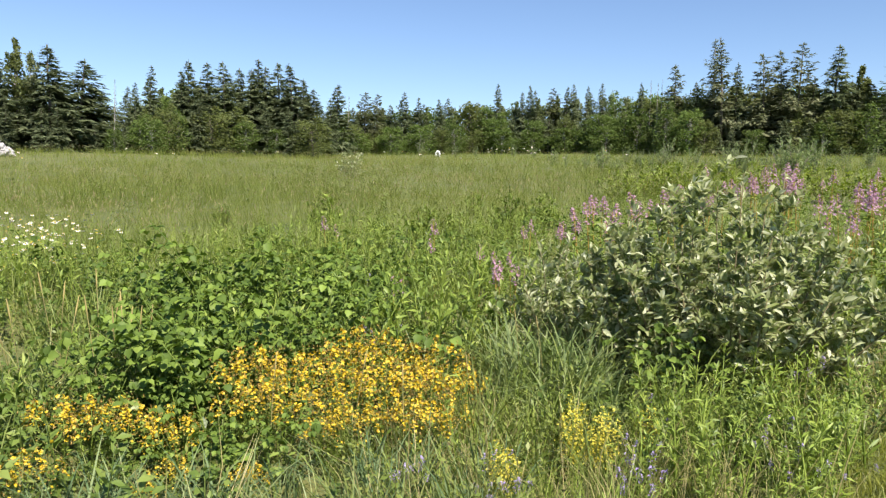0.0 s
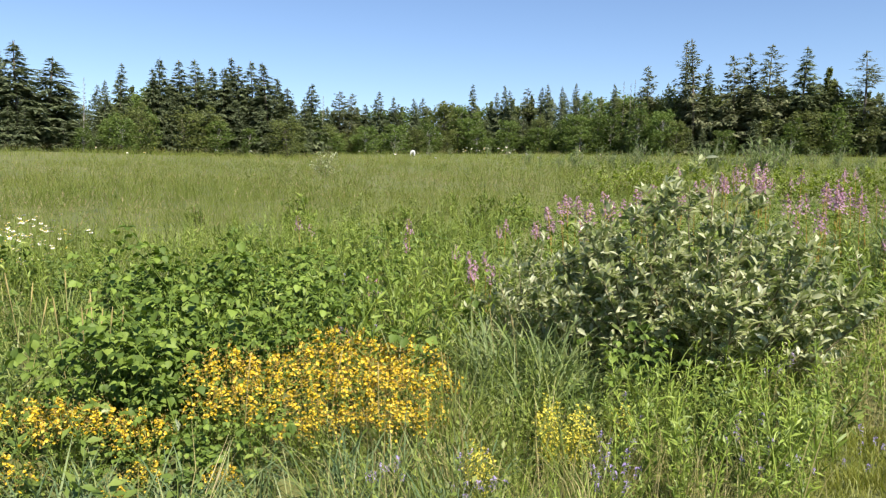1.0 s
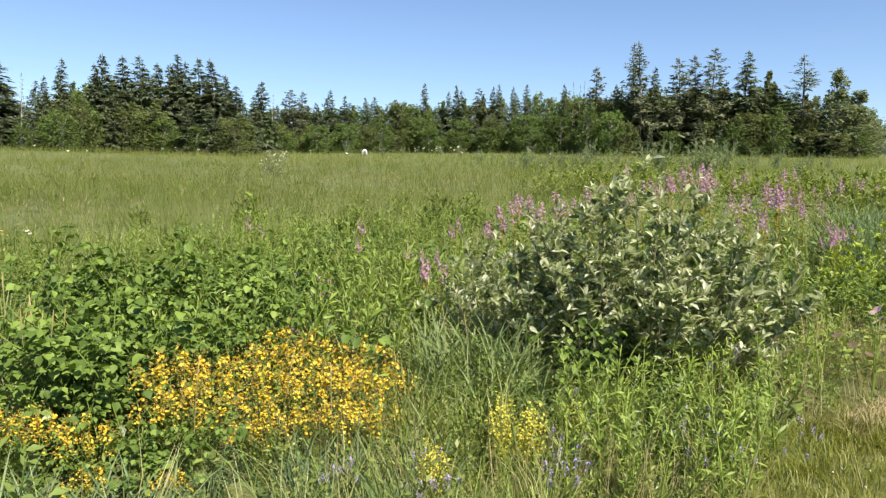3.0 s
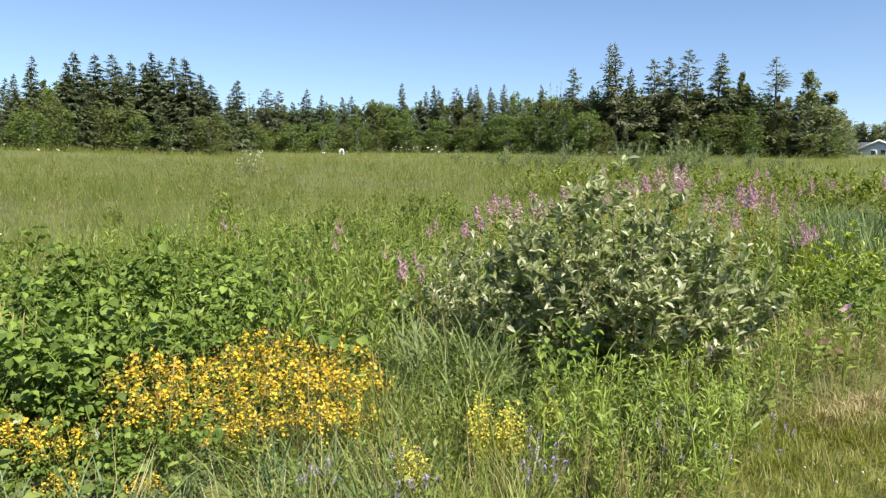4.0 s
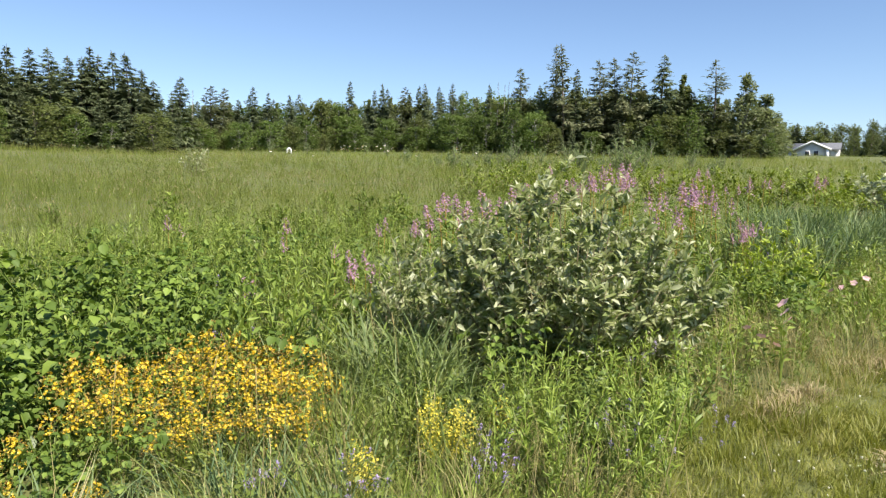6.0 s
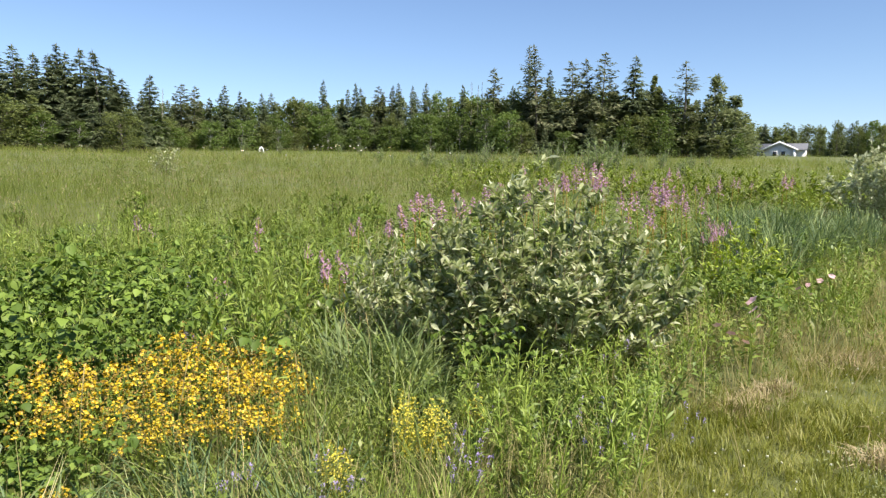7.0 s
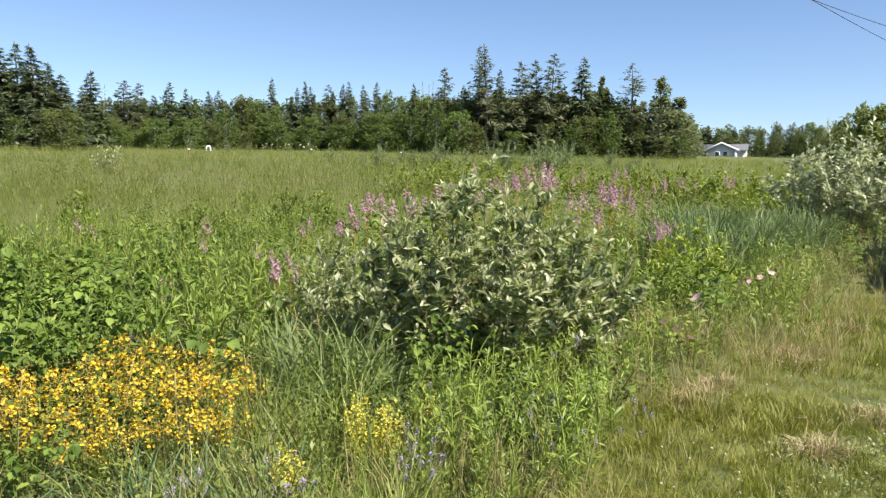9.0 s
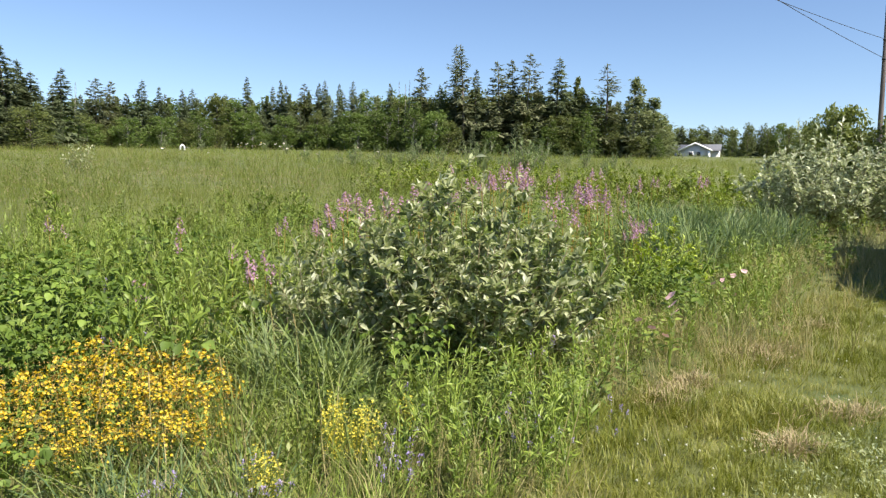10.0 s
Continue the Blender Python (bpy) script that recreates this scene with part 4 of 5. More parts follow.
def sapling_shapes(seed):
    """A young willow: upright shoots in a loose sheaf, set with narrow leaves pointing up and out."""
    r = np.random.default_rng(seed)
    wood, crown = [], Heap()
    for k in range(7):
        a, o = k * 2.4, .62 * math.sqrt((k + .5) / 7)
        top = np.array([math.cos(a) * o, math.sin(a) * o, 2.2 * r.uniform(.6, 1.0) * (1 - .35 * o)])
        wood.append(tube(np.array([[0, 0, 0], top * [.55, .55, .5], top]), [.015, .01, .004], 4))
        m = 48
        u = r.uniform(.08, 1.03, m)
        p = np.stack([top[0] * u ** .8, top[1] * u ** .8, top[2] * u], 1) + r.normal(0, .1, (m, 3)) * (1.2 - u[:, None])
        crown.add(leaf(.2), p, rot(r.uniform(0, 6.28, m), r.normal(.95, .35, m), r.normal(0, .4, m)), r.uniform(.16, .32, m))
    return wood, crown.shape()


saps = []
for k in range(3):
    shoots, foliage = sapling_shapes(61 + k)
    saps.append(tagged(new("sapling"), "feathery pale green sapling at the far field edge", "sapling"))
    for shoot in shoots:
        part("stem", shoot, BARK, saps[-1])
    tagged(part("foliage", foliage, SAPLING, saps[-1]), kind="stuff")
for az in np.arange(9.0, 35, .5):
    d = random.uniform(36, 58)
    x, y, z = at(az + random.uniform(-.3, .3), d)
    s = random.uniform(.55, 1.0) ** 2 * (1.05 if 11 < az < 31 else .7)
    tagged(copy_thing(random.choice(saps), pose(x, y, z, 0, 0, random.uniform(0, 360)) @ Matrix.Diagonal((s * random.uniform(.8, 1.4), s * random.uniform(.8, 1.4), s, 1))), group="saplings")
for az, d, s in ((1.0, 88, .8), (2.6, 90, .7), (-1.8, 90, 1.0), (5.6, 84, .8), (7.2, 80, .8)):
    tagged(copy_thing(random.choice(saps), stand(az, d, random.uniform(0, 360), s)), group="saplings")
for sap in saps:
    for o in list(sap.children_recursive) + [sap]:
        bpy.data.objects.remove(o)


# ---------------------------------------------------------------- flowers
def star(petals, w, cup):
    """A flower of pointed petals, 1 across."""
    h = Heap()
    d = np.array([(0, 0, 0), (-w, .28, cup), (w, .28, cup), (0, .5, cup * 1.4)], float), np.array([(0, 2, 1), (1, 2, 3)])
    yaw = np.arange(petals) / petals * 2 * np.pi
    h.add(d, np.zeros((petals, 3)), rot(yaw, np.zeros(petals), np.zeros(petals)))
    return h.shape()


def clones(base, spots, group, tilt=6, near=1.0, grow=1.0):
    """Copies of a plant at (azimuth, distance, size); the first spot takes the plant itself."""
    for i, (az, d, s) in enumerate(spots):
        d, s = d * near, s * grow
        m = stand(az, d, random.uniform(0, 360), s, random.uniform(-tilt, tilt))
        if i == 0:
            base.matrix_basis = m
            tagged(base, group=group)
        else:
            tagged(copy_thing(base, m), group=group)


def st_johns_wort(seed):
    """A bushy herb: stems in a dome, each ending in a loose panicle of flowers, buds and rusty spent blooms."""
    r = np.random.default_rng(seed)
    base = new("st_johns_wort")
    leaves, spent = Heap(), Heap()
    for k in range(9):
        a, out = k * 2.4 + r.uniform(-.4, .4), .2 * math.sqrt((k + .4) / 9)
        top = np.array([math.cos(a) * out, math.sin(a) * out, (.54 - 2.6 * out ** 2) * r.uniform(.88, 1.06)])
        part("stem", tube(np.array([[top[0] * .25, top[1] * .25, 0], [top[0] * .6, top[1] * .6, top[2] * .6], top]), [.003, .0025, .0015], 4), HERB, base)
        n = 30
        s = r.uniform(.1, .97, n)
        leaves.add(leaf(.4), np.stack([top[0] * s, top[1] * s, top[2] * s], 1) + r.normal(0, .016, (n, 3)), rot(r.uniform(0, 6.28, n), r.normal(.3, .3, n), r.normal(0, .3, n)), r.uniform(.02, .042, n))
        n = int(r.uniform(16, 27))
        deep = r.uniform(0, 1, n) ** 1.4
        yaw = r.uniform(0, 6.28, n)
        wide = (.012 + .042 * deep) * r.uniform(.5, 1.1, n)
        p = top + np.stack([np.cos(yaw) * wide, np.sin(yaw) * wide, .015 - .13 * deep], 1)
        bloom = Heap().add(star(5, .21, .1), p, rot(yaw - 1.57, r.normal(-.45, .45, n), r.normal(0, .45, n)), r.uniform(.017, .027, n))
        tagged(part("flower_head", bloom.shape(), YELLOW, base, "golden yellow five-petalled flowers"), kind="stuff")
        n = 16
        p = top + r.normal(0, 1, (n, 3)) * [.036, .036, .04] - [0, 0, .045]
        spent.add(star(3, .16, .5), p, rot(r.uniform(0, 6.28, n), r.normal(0, .6, n), r.normal(0, .6, n)), r.uniform(.014, .022, n))
    tagged(part("foliage", leaves.shape(), HERB, base), kind="stuff")
    tagged(part("withered_bloom", spent.shape(), RUST, base, "rusty withered flowers"), kind="stuff")
    return tagged(base, "bushy wild plant covered in golden yellow flowers", "flowering plant")


worts = [st_johns_wort(71), st_johns_wort(72), st_johns_wort(73)]
clones(worts[0], ((-15.8, 3.95, .95), (-14.0, 3.9, 1.05), (-12.3, 3.85, .98), (-15.0, 3.65, .85), (-13.1, 3.6, .9), (-8.4, 3.95, 1.02), (-6.2, 4.05, 1.1), (-3.9, 4.05, 1.05), (-1.5, 3.95, .95),
                  (.4, 3.95, 1.02), (-7.4, 3.6, .98), (-5.0, 3.65, 1.0)), "yellow flowering patch", 9)
clones(worts[1], ((-2.8, 3.6, .92), (-.6, 3.6, 1.0), (1.0, 3.7, .9), (-9.4, 3.55, .85), (-8.6, 3.35, .72), (-6.3, 3.35, .78), (-4.0, 3.4, .78), (-1.6, 3.35, .82), (.3, 3.4, .8)), "yellow flowering patch", 9)
clones(worts[2], ((-28.3, 3.6, .88), (-26.4, 3.65, .95), (-24.7, 3.55, .88), (-21.6, 3.55, .8), (-20.3, 3.45, .72), (-21.0, 3.2, .55), (-31.0, 3.25, .8), (-32.6, 3.2, .85),
                  (-22.9, 3.05, .5), (-15.6, 3.1, .5)), "yellow flowering patch", 9)


def fireweed(seed, h):
    r = np.random.default_rng(seed)
    base = new("fireweed")
    t = np.linspace(0, 1, 6)
    lx = r.uniform(-.06, .06)
    part("stem", tube(np.stack([lx * t ** 2, 0 * t, h * t], 1), .006 * (1.1 - .7 * t), 5), RUST, base)
    lv, fl = Heap(), Heap()
    n = 46
    s = r.uniform(.12, .74, n)
    lv.add(leaf(.17), np.stack([lx * s ** 2, 0 * s, h * s], 1), rot(r.uniform(0, 6.28, n), r.normal(.3, .3, n), r.normal(0, .3, n)), r.uniform(.07, .13, n))
    n = 42
    s = r.uniform(.79, 1.0, n)
    yaw = r.uniform(0, 6.28, n)
    out = (.065 * (1.02 - s) / .24 + .006) * r.uniform(.5, 1.1, n)
    p = np.stack([lx * s ** 2 - np.sin(yaw) * out, np.cos(yaw) * out, h * s], 1)
    fl.add(star(4, .2, .12), p, rot(yaw, r.normal(-.8, .4, n), r.normal(0, .3, n)), r.uniform(.022, .034, n) * (1.25 - .5 * (s - .72) / .28))
    tagged(part("foliage", lv.shape(), HERB, base), kind="stuff")
    tagged(part("flower_spike", fl.shape(), PINK, base, "pinkish purple flower spike"), kind="stuff")
    return tagged(base, "tall pink-flowering fireweed standing among green herbs", "flowering plant")


def fire_patch(seed, h, patches):
    """Fireweed in loose patches: azimuth, spread in degrees, distance, spread in metres, size, how many."""
    spots = []
    for az, da, d, dd, size, n in patches:
        spots += [(random.gauss(az, da), d + random.uniform(-dd, dd), size * random.uniform(.86, 1.06)) for _ in range(n)]
    clones(fireweed(seed, h), spots, "fireweed")


fire_patch(81, 1.0, ((25.7, .7, 12.0, .7, 1.12, 14), (24.0, .6, 11.6, .6, 1.02, 6), (31.0, 1.1, 9.6, .7, 1.02, 8), (28.6, 1.1, 9.2, .8, 1.02, 6), (33.2, .8, 9.6, .6, .96, 3), (29.8, .8, 8.0, .4, .9, 3)))
fire_patch(82, .95, ((12.0, .4, 8.4, .4, 1.06, 5), (11.4, .4, 6.9, .3, 1.0, 4), (15.2, .5, 7.7, .4, 1.08, 5), (13.8, .4, 6.6, .3, 1.0, 3), (17.6, .7, 8.3, .4, 1.08, 6), (19.6, .6, 9.0, .4, 1.1, 4), (22.0, .7, 10.8, .6, 1.12, 4)))
fire_patch(83, .9, ((5.4, .3, 5.7, .15, .98, 3), (4.6, .3, 5.6, .15, .94, 2), (-4.0, .2, 5.1, .1, .96, 2), (-.6, .3, 7.3, .3, 1.02, 2), (6.8, .3, 7.7, .3, 1.04, 2), (9.6, .3, 7.5, .3, 1.04, 3), (3.2, .3, 6.4, .2, 1.0, 1),
                    (-8.0, .5, 8.5, .3, 1.02, 2), (35.0, .5, 9.2, .3, 1.0, 7), (34.6, .4, 8.9, .2, .82, 5)))
fire_patch(84, 1.0, ((26.5, 3.0, 14.0, 1.2, 1.12, 8), (32.5, 2.0, 13.0, 1.0, 1.0, 6), (38.5, 2.2, 15.6, 1.0, 1.0, 8)))


def daisy(seed, h):
    r = np.random.default_rng(seed)
    base = new("daisy")
    lx = r.uniform(-.1, .1)
    part("stem", tube(np.array([[0, 0, 0], [lx * .3, 0, h * .5], [lx, 0, h]]), [.003, .0025, .002], 4), HERB, base)
    n = rot(np.array([.3]), np.array([.5]), np.array([.1]))
    part("petals", Heap().add(star(12, .09, .02), np.array([[lx, 0, h]]), n, np.array([.048])).shape(), WHITE, base, "white petals")
    bm = bmesh.new()
    bmesh.ops.create_icosphere(bm, subdivisions=1, radius=.011, matrix=Matrix.Translation((lx, -.002, h + .004)) @ Matrix.Diagonal((1, 1, .5, 1)))
    part("flower_centre", bm_shape(bm), CENTRE, base, "yellow centre")
    return tagged(base, "white oxeye daisy on a thin green stem", "flower")


spots = [(random.gauss(-29.6, 2.1), random.uniform(7.8, 11.0), random.uniform(.8, 1.1)) for _ in range(230)]
clones(daisy(91, .62), spots[:115], "daisies")
clones(daisy(92, .55), spots[115:], "daisies")


def timothy(seed, h):
    r = np.random.default_rng(seed)
    base = new("timothy_grass")
    lx = r.uniform(-.12, .12)
    t = np.linspace(0, 1, 6)
    part("stalk", tube(np.stack([lx * t ** 2, 0 * t, h * t], 1), .0022 + 0 * t, 4), DRY, base)
    s = np.linspace(.86, 1.02, 7)
    part("seed_head", tube(np.stack([lx * s ** 2, 0 * s, h * s], 1), np.array([.0015, .0036, .0045, .0045, .004, .003, .001]), 6), STRAW, base, "tan bristly seed head", True)
    return tagged(base, "timothy grass stalk with a tan seed head", "grass stalk")


clones(timothy(95, .82), ((-30.9, 4.9, 1.0), (-28.2, 5.0, 1.0), (-25.8, 5.0, .98), (-30.4, 4.5, .95), (-29.1, 4.4, .95), (-25.6, 4.3, .95), (-24.6, 4.2, .9), (-23.7, 4.2, .98)), "timothy grass", 13)
clones(timothy(96, .8), ((-24.2, 4.15, .95), (-22.9, 4.2, .95), (-28.4, 4.9, 1.0), (-23.9, 4.3, .9), (-26.3, 4.6, .95), (-31.5, 5.0, 1.0), (-13.6, 3.4, .8), (-7.3, 3.5, .8), (-2.8, 3.3, .75), (8.6, 4.2, .8), (-33, 4.6, 1.0), (6.5, 4.4, .8), (2.6, 3.6, .7)), "timothy grass", 13)


def bedstraw(seed):
    r = np.random.default_rng(seed)
    base = new("yellow_bedstraw")
    for k in range(6):
        a, o = k * 2.4, .07 * math.sqrt((k + .5) / 6)
        top = np.array([math.cos(a) * o, math.sin(a) * o, r.uniform(.3, .42)])
        part("stem", tube(np.array([[0, 0, 0], top * .6, top]), [.0025, .002, .0015], 4), HERB, base)
        n = 42
        s = r.uniform(.45, 1.05, n)
        p = top * s[:, None] + r.normal(0, 1, (n, 3)) * (np.array([.02, .02, .012]) * (1.35 - s[:, None]) * 1.6)
        fl = Heap().add(star(4, .24, .15), p, rot(r.uniform(0, 6.28, n), r.normal(0, .6, n), r.normal(0, .6, n)), r.uniform(.011, .018, n))
        tagged(part("flower_plume", fl.shape(), LEMON, base, "tiny lemon yellow flowers"), kind="stuff")
    return tagged(base, "plume of tiny lemon yellow flowers in the grass", "flowering plant")


clones(bedstraw(101), ((10.7, 3.35, 1.0), (11.2, 3.3, .9), (12.6, 3.3, .85), (13.4, 3.35, .9), (5.1, 2.95, .85), (5.4, 2.9, .8), (16.8, 3.5, .8), (-7.5, 5.0, .9)), "yellow bedstraw")


def vetch(seed, mat, label):
    r = np.random.default_rng(seed)
    base = new("vetch")
    for k in range(3):
        a = k * 2.1
        top = np.array([math.cos(a) * r.uniform(.04, .11), math.sin(a) * r.uniform(.04, .11), r.uniform(.3, .46)])
        part("stem", tube(np.array([[0, 0, 0], top * .6, top]), [.002, .0018, .0012], 4), FILLER, base)
        n = 24
        s = 1.02 - .2 * r.uniform(0, 1, n) ** 1.5
        yaw = r.uniform(0, 6.28, n)
        p = top * s[:, None] + np.stack([np.cos(yaw), np.sin(yaw), 0 * s], 1) * .012 * r.uniform(.3, 1.2, (n, 1))
        fl = Heap().add(leaf(.42, .3, .3), p, rot(yaw, r.normal(-.4, .5, n), r.normal(0, .5, n)), r.uniform(.01, .018, n))
        tagged(part("flower_spike", fl.shape(), mat, base, "violet pea-like flowers"), kind="stuff")
    return tagged(base, label, "flowering plant")


clones(vetch(105, VIOLET, "vetch with drooping violet flowers in the grass"),
       ((15.9, 2.95, .95), (16.3, 2.9, .9), (6.0, 2.85, .85), (4.4, 2.8, .85), (-2.6, 2.9, .85), (-5.1, 4.9, 1.2), (-6.4, 6.0, 1.3), (25.2, 3.5, .9), (26.6, 3.3, .85), (17.2, 3.6, .9),
        (29.6, 3.4, .7), (33.1, 3.6, .7), (24.9, 5.1, 1.2), (28.0, 4.6, 1.0), (36.0, 9.0, 1.0), (39.0, 7.5, 1.0), (16.0, 3.05, .9), (15.6, 2.9, .85), (16.6, 3.0, .9), (5.6, 2.75, .8), (4.8, 2.85, .85), (-2.2, 2.85, .85), (25.6, 3.6, .9), (34.0, 3.9, .7), (-4.6, 4.6, 1.1)), "vetch")


def wild_rose(seed):
    r = np.random.default_rng(seed)
    base = new("wild_rose")
    lv = Heap()
    for k in range(3):
        top = np.array([(k - 1) * .05, .03 * k, .2 + .03 * k])
        part("stem", tube(np.array([[0, 0, 0], top * .6, top]), [.002, .0016, .0012], 4), HERB, base)
        n = 10
        lv.add(leaf(.5), top * r.uniform(.4, .95, n)[:, None], rot(r.uniform(0, 6.28, n), r.normal(.2, .3, n), r.normal(0, .3, n)), np.full(n, .035))
        part("flower", Heap().add(star(5, .24, .08), top[None], rot(np.array([.4 * k]), np.array([.7]), np.array([.2])), np.array([.042])).shape(), BLUSH, base, "pale pink open flower")
    tagged(part("foliage", lv.shape(), HERB, base), kind="stuff")
    return tagged(base, "low wild rose with pale pink flowers", "flowering plant")


clones(wild_rose(108), ((36.9, 5.15, 1.6), (37.5, 5.1, 1.45), (41.6, 7.4, 1.05), (41.3, 6.9, .95)), "wild roses")


def clover(seed):
    base = new("clover")
    part("stem", tube(np.array([[0, 0, 0], [.01, 0, .06], [.012, 0, .11]]), [.0018, .0015, .0012], 4), FILLER, base)
    bm = bmesh.new()
    bmesh.ops.create_icosphere(bm, subdivisions=2, radius=.0075, matrix=Matrix.Translation((.012, 0, .118)))
    for w in bm.verts:
        w.co += (w.co - Vector((.012, 0, .118))) * random.uniform(-.5, .5)
    part("flower_head", bm_shape(bm), CREAM, base, "creamy white flower head")
    return tagged(base, "white clover head in short mown grass", "flower")


spots = []
while len(spots) < 60:
    az, d = random.uniform(24, 52), random.uniform(2.9, 8.0)
    x, y, _ = at(az, d)
    if float(verge(x, y)) < -.25:
        spots.append((az, d, random.uniform(.6, 1.0)))
clones(clover(111), spots, "white clover")
spots = [(random.uniform(-34, 14), random.uniform(34, 60), random.uniform(1.7, 2.2)) for _ in range(30)] + [(random.gauss(5, 1.6), random.uniform(48, 60), random.uniform(1.8, 2.4)) for _ in range(12)]
clones(daisy(93, .33), spots, "daisies in the far field")


# ---------------------------------------------------------------- built things
def gable_roof(x0, x1, y0, y1, eave, ridge, along, thick=.18):
    """A pitched roof slab; along: the axis of the ridge."""
    bm = bmesh.new()
    if along == "x":
        ym = (y0 + y1) / 2
        prof = [(y0, eave), (ym, ridge), (y1, eave), (y1, eave - thick), (ym, ridge - thick), (y0, eave - thick)]
        ends = [[bm.verts.new((x, p, z)) for p, z in prof] for x in (x0, x1)]
    else:
        xm = (x0 + x1) / 2
        prof = [(x0, eave), (xm, ridge), (x1, eave), (x1, eave - thick), (xm, ridge - thick), (x0, eave - thick)]
        ends = [[bm.verts.new((p, y, z)) for p, z in prof] for y in (y0, y1)]
    for i in range(6):
        bm.faces.new((ends[0][i], ends[0][(i + 1) % 6], ends[1][(i + 1) % 6], ends[1][i]))
    for e in ends:
        bm.faces.new((e[0], e[1], e[4], e[5]))
        bm.faces.new((e[1], e[2], e[3], e[4]))
    bmesh.ops.recalc_face_normals(bm, faces=bm.faces[:])
    return bm_shape(bm)


def gable_wall(x0, x1, y0, y1, z0, eave, ridge):
    bm = bmesh.new()
    prof = [(x0, z0), (x1, z0), (x1, eave), ((x0 + x1) / 2, ridge), (x0, eave)]
    ends = [[bm.verts.new((p, y, z)) for p, z in prof] for y in (y0, y1)]
    for i in range(5):
        bm.faces.new((ends[0][i], ends[0][(i + 1) % 5], ends[1][(i + 1) % 5], ends[1][i]))
    for e in ends:
        bm.faces.new(e)
    bmesh.ops.recalc_face_normals(bm, faces=bm.faces[:])
    return bm_shape(bm)


house = new("house")
part("wall", box(-6.3, 2.2, -.5, 5.4, 8.4, 2.75), SIDING, house)
part("gable_wall", gable_wall(-3.2, 3.2, -.6, 2.1, -.5, 2.6, 4.15), SIDING, house, "pale grey gable wall")
part("roof", gable_roof(-6.7, 5.8, 1.5, 9.1, 2.7, 4.4, "x"), SHINGLE, house, "dark grey shingle roof")
part("gable_roof", gable_roof(-3.9, 3.9, -1.0, 4.6, 2.62, 4.5, "y"), SHINGLE, house, "dark grey shingle roof")
fascia = gable_roof(-4.0, 4.0, -1.14, -1.0, 2.66, 4.56, "y", .42)
part("fascia", fascia, WHITE_PAINT, house, "white painted gable boards")
part("porch_post", box(2.9, -1.0, -.5, 3.5, -.62, 2.5, .03), WHITE_PAINT, house, "white post")
for xw in (-5.9, -4.6):
    w = part("window", box(xw, 2.08, 1.0, xw + .9, 2.19, 2.3, .02), WHITE_PAINT, house, "white window frame")
    part("pane", box(xw + .1, 2.04, 1.1, xw + .8, 2.075, 2.2), GLASS_DARK, w, "dark glass")
for xw in (-1.5, .3):
    w = part("window", box(xw, -.72, 1.1, xw + 1.1, -.61, 2.3, .02), WHITE_PAINT, house, "white window frame")
    part("pane", box(xw + .1, -.76, 1.2, xw + 1.0, -.725, 2.2), GLASS_DARK, w, "dark glass")
house.matrix_basis = pose(0, 0, -1.0) @ stand(38.8, 172, -38.8 - 4, .92)
tagged(house, "low white-trimmed bungalow with a dark roof beyond the field", "house")


def arch_shell():
    bm = bmesh.new()
    prof = []
    for i in range(13):
        a = math.pi * i / 12
        prof.append((math.cos(a), .45 + .62 * math.sin(a)))
    outer_p = [(.48, 0)] + [(.48 * x, z + .02) for x, z in prof] + [(-.48, 0)]
    inner_p = [(.24, 0)] + [(.24 * x, .4 + (z - .45) * .62) for x, z in prof] + [(-.24, 0)]
    rows = []
    for y in (0, 1.5):
        rows.append([bm.verts.new((x, y, z)) for x, z in outer_p])
        rows.append([bm.verts.new((x, y, z)) for x, z in inner_p])
    o0, i0, o1, i1 = rows
    for k in range(len(o0) - 1):
        bm.faces.new((o0[k], o0[k + 1], o1[k + 1], o1[k]))
        bm.faces.new((i0[k], i1[k], i1[k + 1], i0[k + 1]))
        bm.faces.new((o0[k], i0[k], i0[k + 1], o0[k + 1]))
    bm.faces.new(o1)
    bmesh.ops.recalc_face_normals(bm, faces=bm.faces[:])
    return bm_shape(bm)


hutch = new("calf_hutch")
part("shell", arch_shell(), PLASTIC, hutch)
x, y, z = at(-.4, 94)
hutch.matrix_basis = pose(x, y, z + .06, 0, 0, 4) @ Matrix.Scale(.68, 4)
tagged(hutch, "small white arched hutch with a dark opening at the wood's edge", "hutch")
part("floor_mat", box(-.22, .05, .0, .22, 1.4, .03), SOIL, hutch, "dark earth floor")

pile = new("stone_pile")
pebbles = []
for k in range(3):
    bm = bmesh.new()
    bmesh.ops.create_icosphere(bm, subdivisions=1, radius=1)
    for w in bm.verts:
        w.co *= random.uniform(.75, 1.15)
        w.co.z *= .75
    pebbles.append(tri_mesh("stone", bm_shape(bm), STONE))
for k in range(210):
    a, u = random.uniform(0, 6.28), math.sqrt(random.random())
    ob = new("stone", random.choice(pebbles))
    ob.parent = pile
    s = random.uniform(.1, .26)
    ob.matrix_basis = pose(2.1 * u * math.cos(a), 1.8 * u * math.sin(a), 1.75 * (1 - u) ** .9 * random.uniform(.8, 1.05) + .05, random.uniform(0, 360), random.uniform(0, 360), 0) @ Matrix.Scale(s, 4)
bm = bmesh.new()
bmesh.ops.create_cone(bm, cap_ends=True, segments=14, radius1=2.0, radius2=.1, depth=1.5, matrix=Matrix.Translation((0, 0, .74)))
for w in bm.verts:
    w.co *= random.uniform(.92, 1.04)
part("core", bm_shape(bm), STONE, pile)
pile.matrix_basis = stand(-32.4, 64, 0)
tagged(pile, "heap of pale field stones in the hay field", "stone pile")

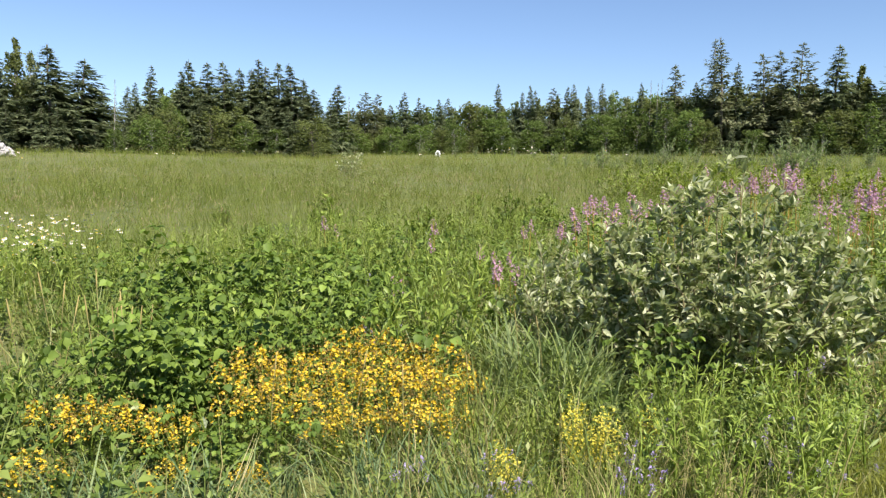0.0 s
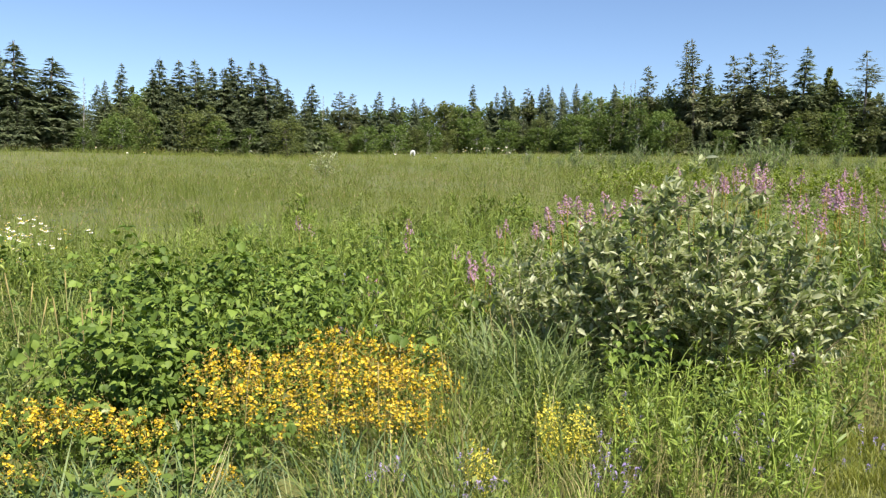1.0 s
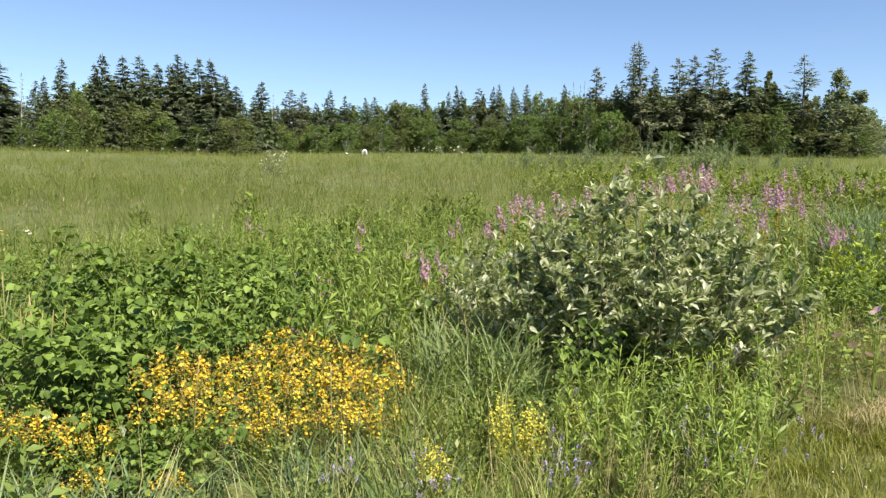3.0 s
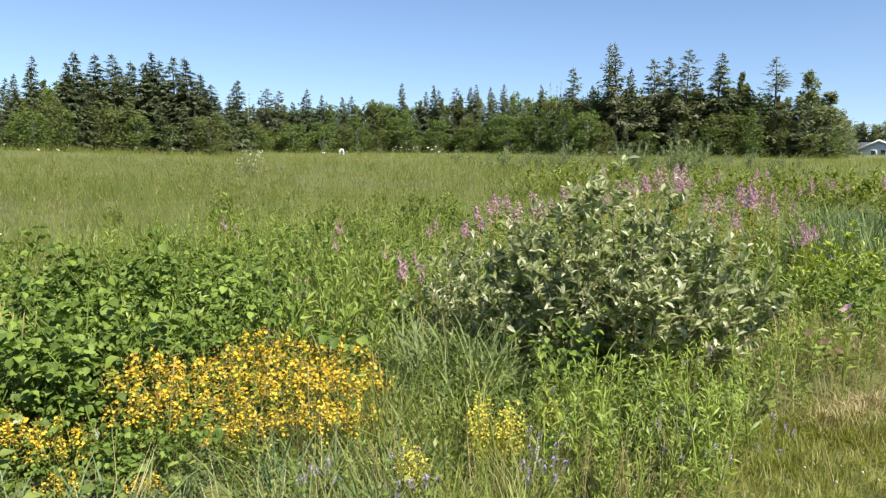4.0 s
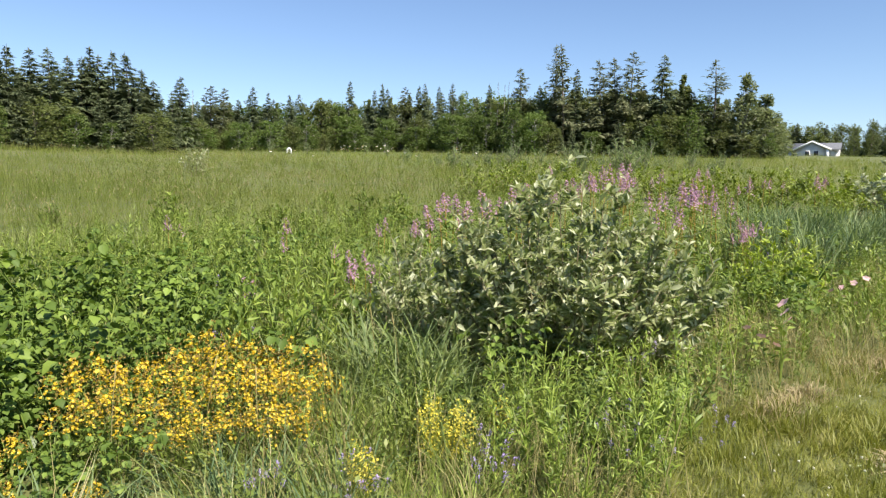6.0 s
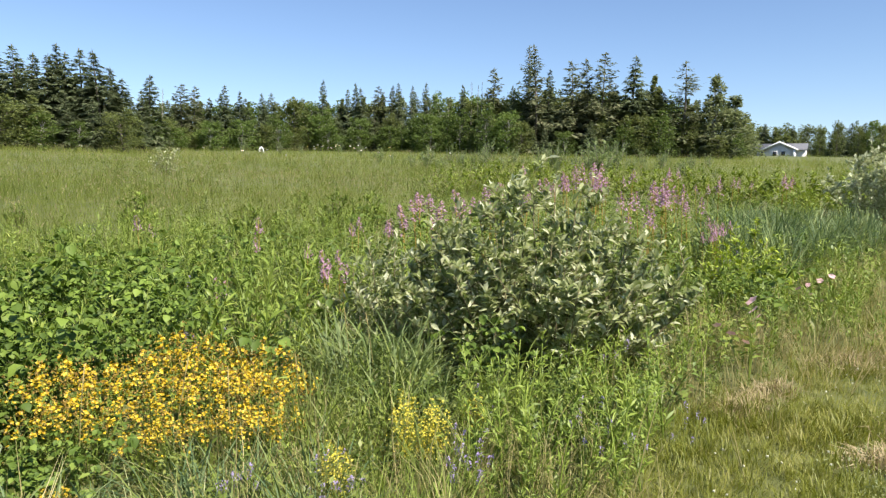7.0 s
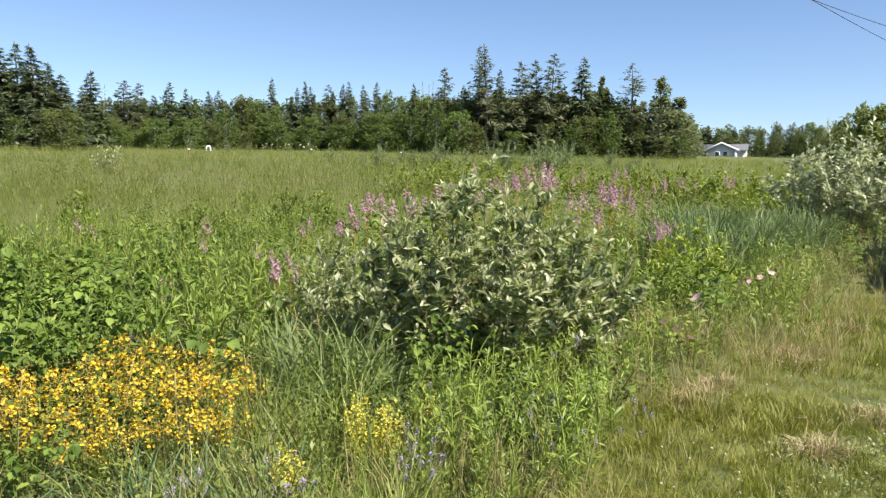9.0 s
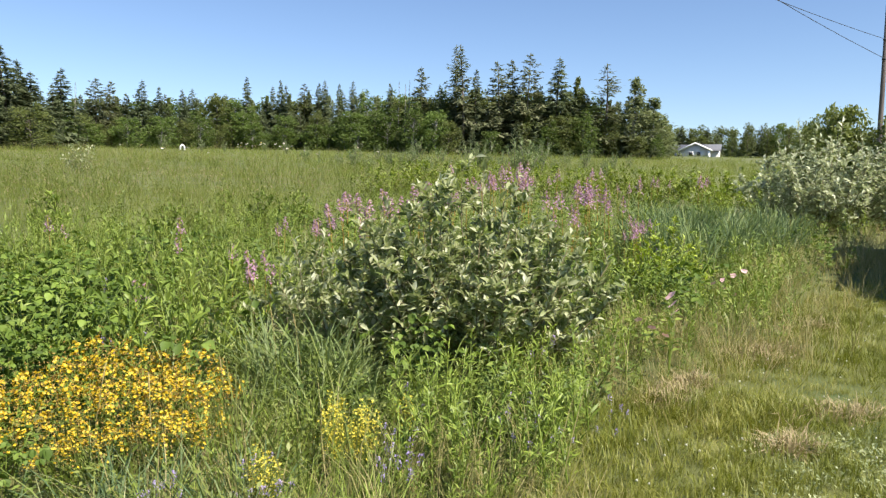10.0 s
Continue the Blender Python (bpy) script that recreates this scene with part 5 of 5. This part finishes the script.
PX, PY, PZ = at(50.65, 38)
pole = new("utility_pole")
part("shaft", tube(np.array([[0, 0, -.3], [.02, 0, 4.5], [.05, 0, 9.6]]), [.11, .1, .08], 12), POLE_WOOD, pole, smooth=True)
for hgt in (6.6, 5.75):
    br = part("bracket", box(-.18, -.16, hgt - .04, -.05, -.02, hgt + .04, .01), CABLE, pole, "dark metal bracket")
pole.matrix_basis = pose(PX, PY, PZ, 0, 0, 0)
tagged(pole, "weathered wooden utility pole with cables", "utility pole")
for hgt, rise, sag in ((6.6, 2.9, .9), (5.75, 7.6, 1.1)):
    t = np.linspace(0, 1, 40)
    x1, y1, z1 = PX - 44, PY - 15.0, PZ + hgt + rise
    pts = np.stack([PX + (x1 - PX) * t, PY + (y1 - PY) * t - .12, PZ + hgt + (z1 - PZ - hgt) * t - sag * 4 * t * (1 - t)], 1)
    tagged(part("power_cable", tube(pts, np.full(40, .012), 5), CABLE), "thin dark overhead cable hung from the pole", "cable", "overhead cables")


# feathery light green shoots behind the brambles, and scattered weeds out in the hay field
feather = [whole(leaf_plant(44, .012, .055, .62, .07, .85)) for _ in range(5)]
gx, gy = strew(6.2, 11.0, 50, -34, 8)
keep = (rng.uniform(0, 1, len(gx)) < np.clip(.5 + 1.3 * swell(gx, gy, 1.5, 6), .08, 1)) & (np.hypot(gx, gy) < outer(azimuth(gx, gy)) + .6)
sow("feathery_herbs", feather, gx[keep], gy[keep], rng.uniform(.75, 1.2, keep.sum()), GOLDENROD, "feathery yellow-green herb shoots not yet in flower", "wild herbs", .2)
weeds = [whole(leaf_plant(26, .03, .09, .62, .12, .6)) for _ in range(5)]
for d0, d1, dens, low_size, high_size in ((9.5, 15, 9, .6, 1.1), (15, 24, 4, .7, 1.2), (24, 44, 1.1, .8, 1.5)):
    gx, gy = strew(d0, d1, dens, -35, 34)
    a, d = azimuth(gx, gy), np.hypot(gx, gy)
    keep = (rng.uniform(0, 1, len(gx)) < np.clip(-.05 + 1.5 * swell(gx, gy, .8, 4) + .012 * (a + 10), .04, 1)) & (d > outer(a) - 2.5)
    sow("field_weeds", weeds, gx[keep], gy[keep], rng.uniform(low_size, high_size, keep.sum()), FILLER, "clumps of green weeds growing up through the hay grass", "wild herbs", .25)
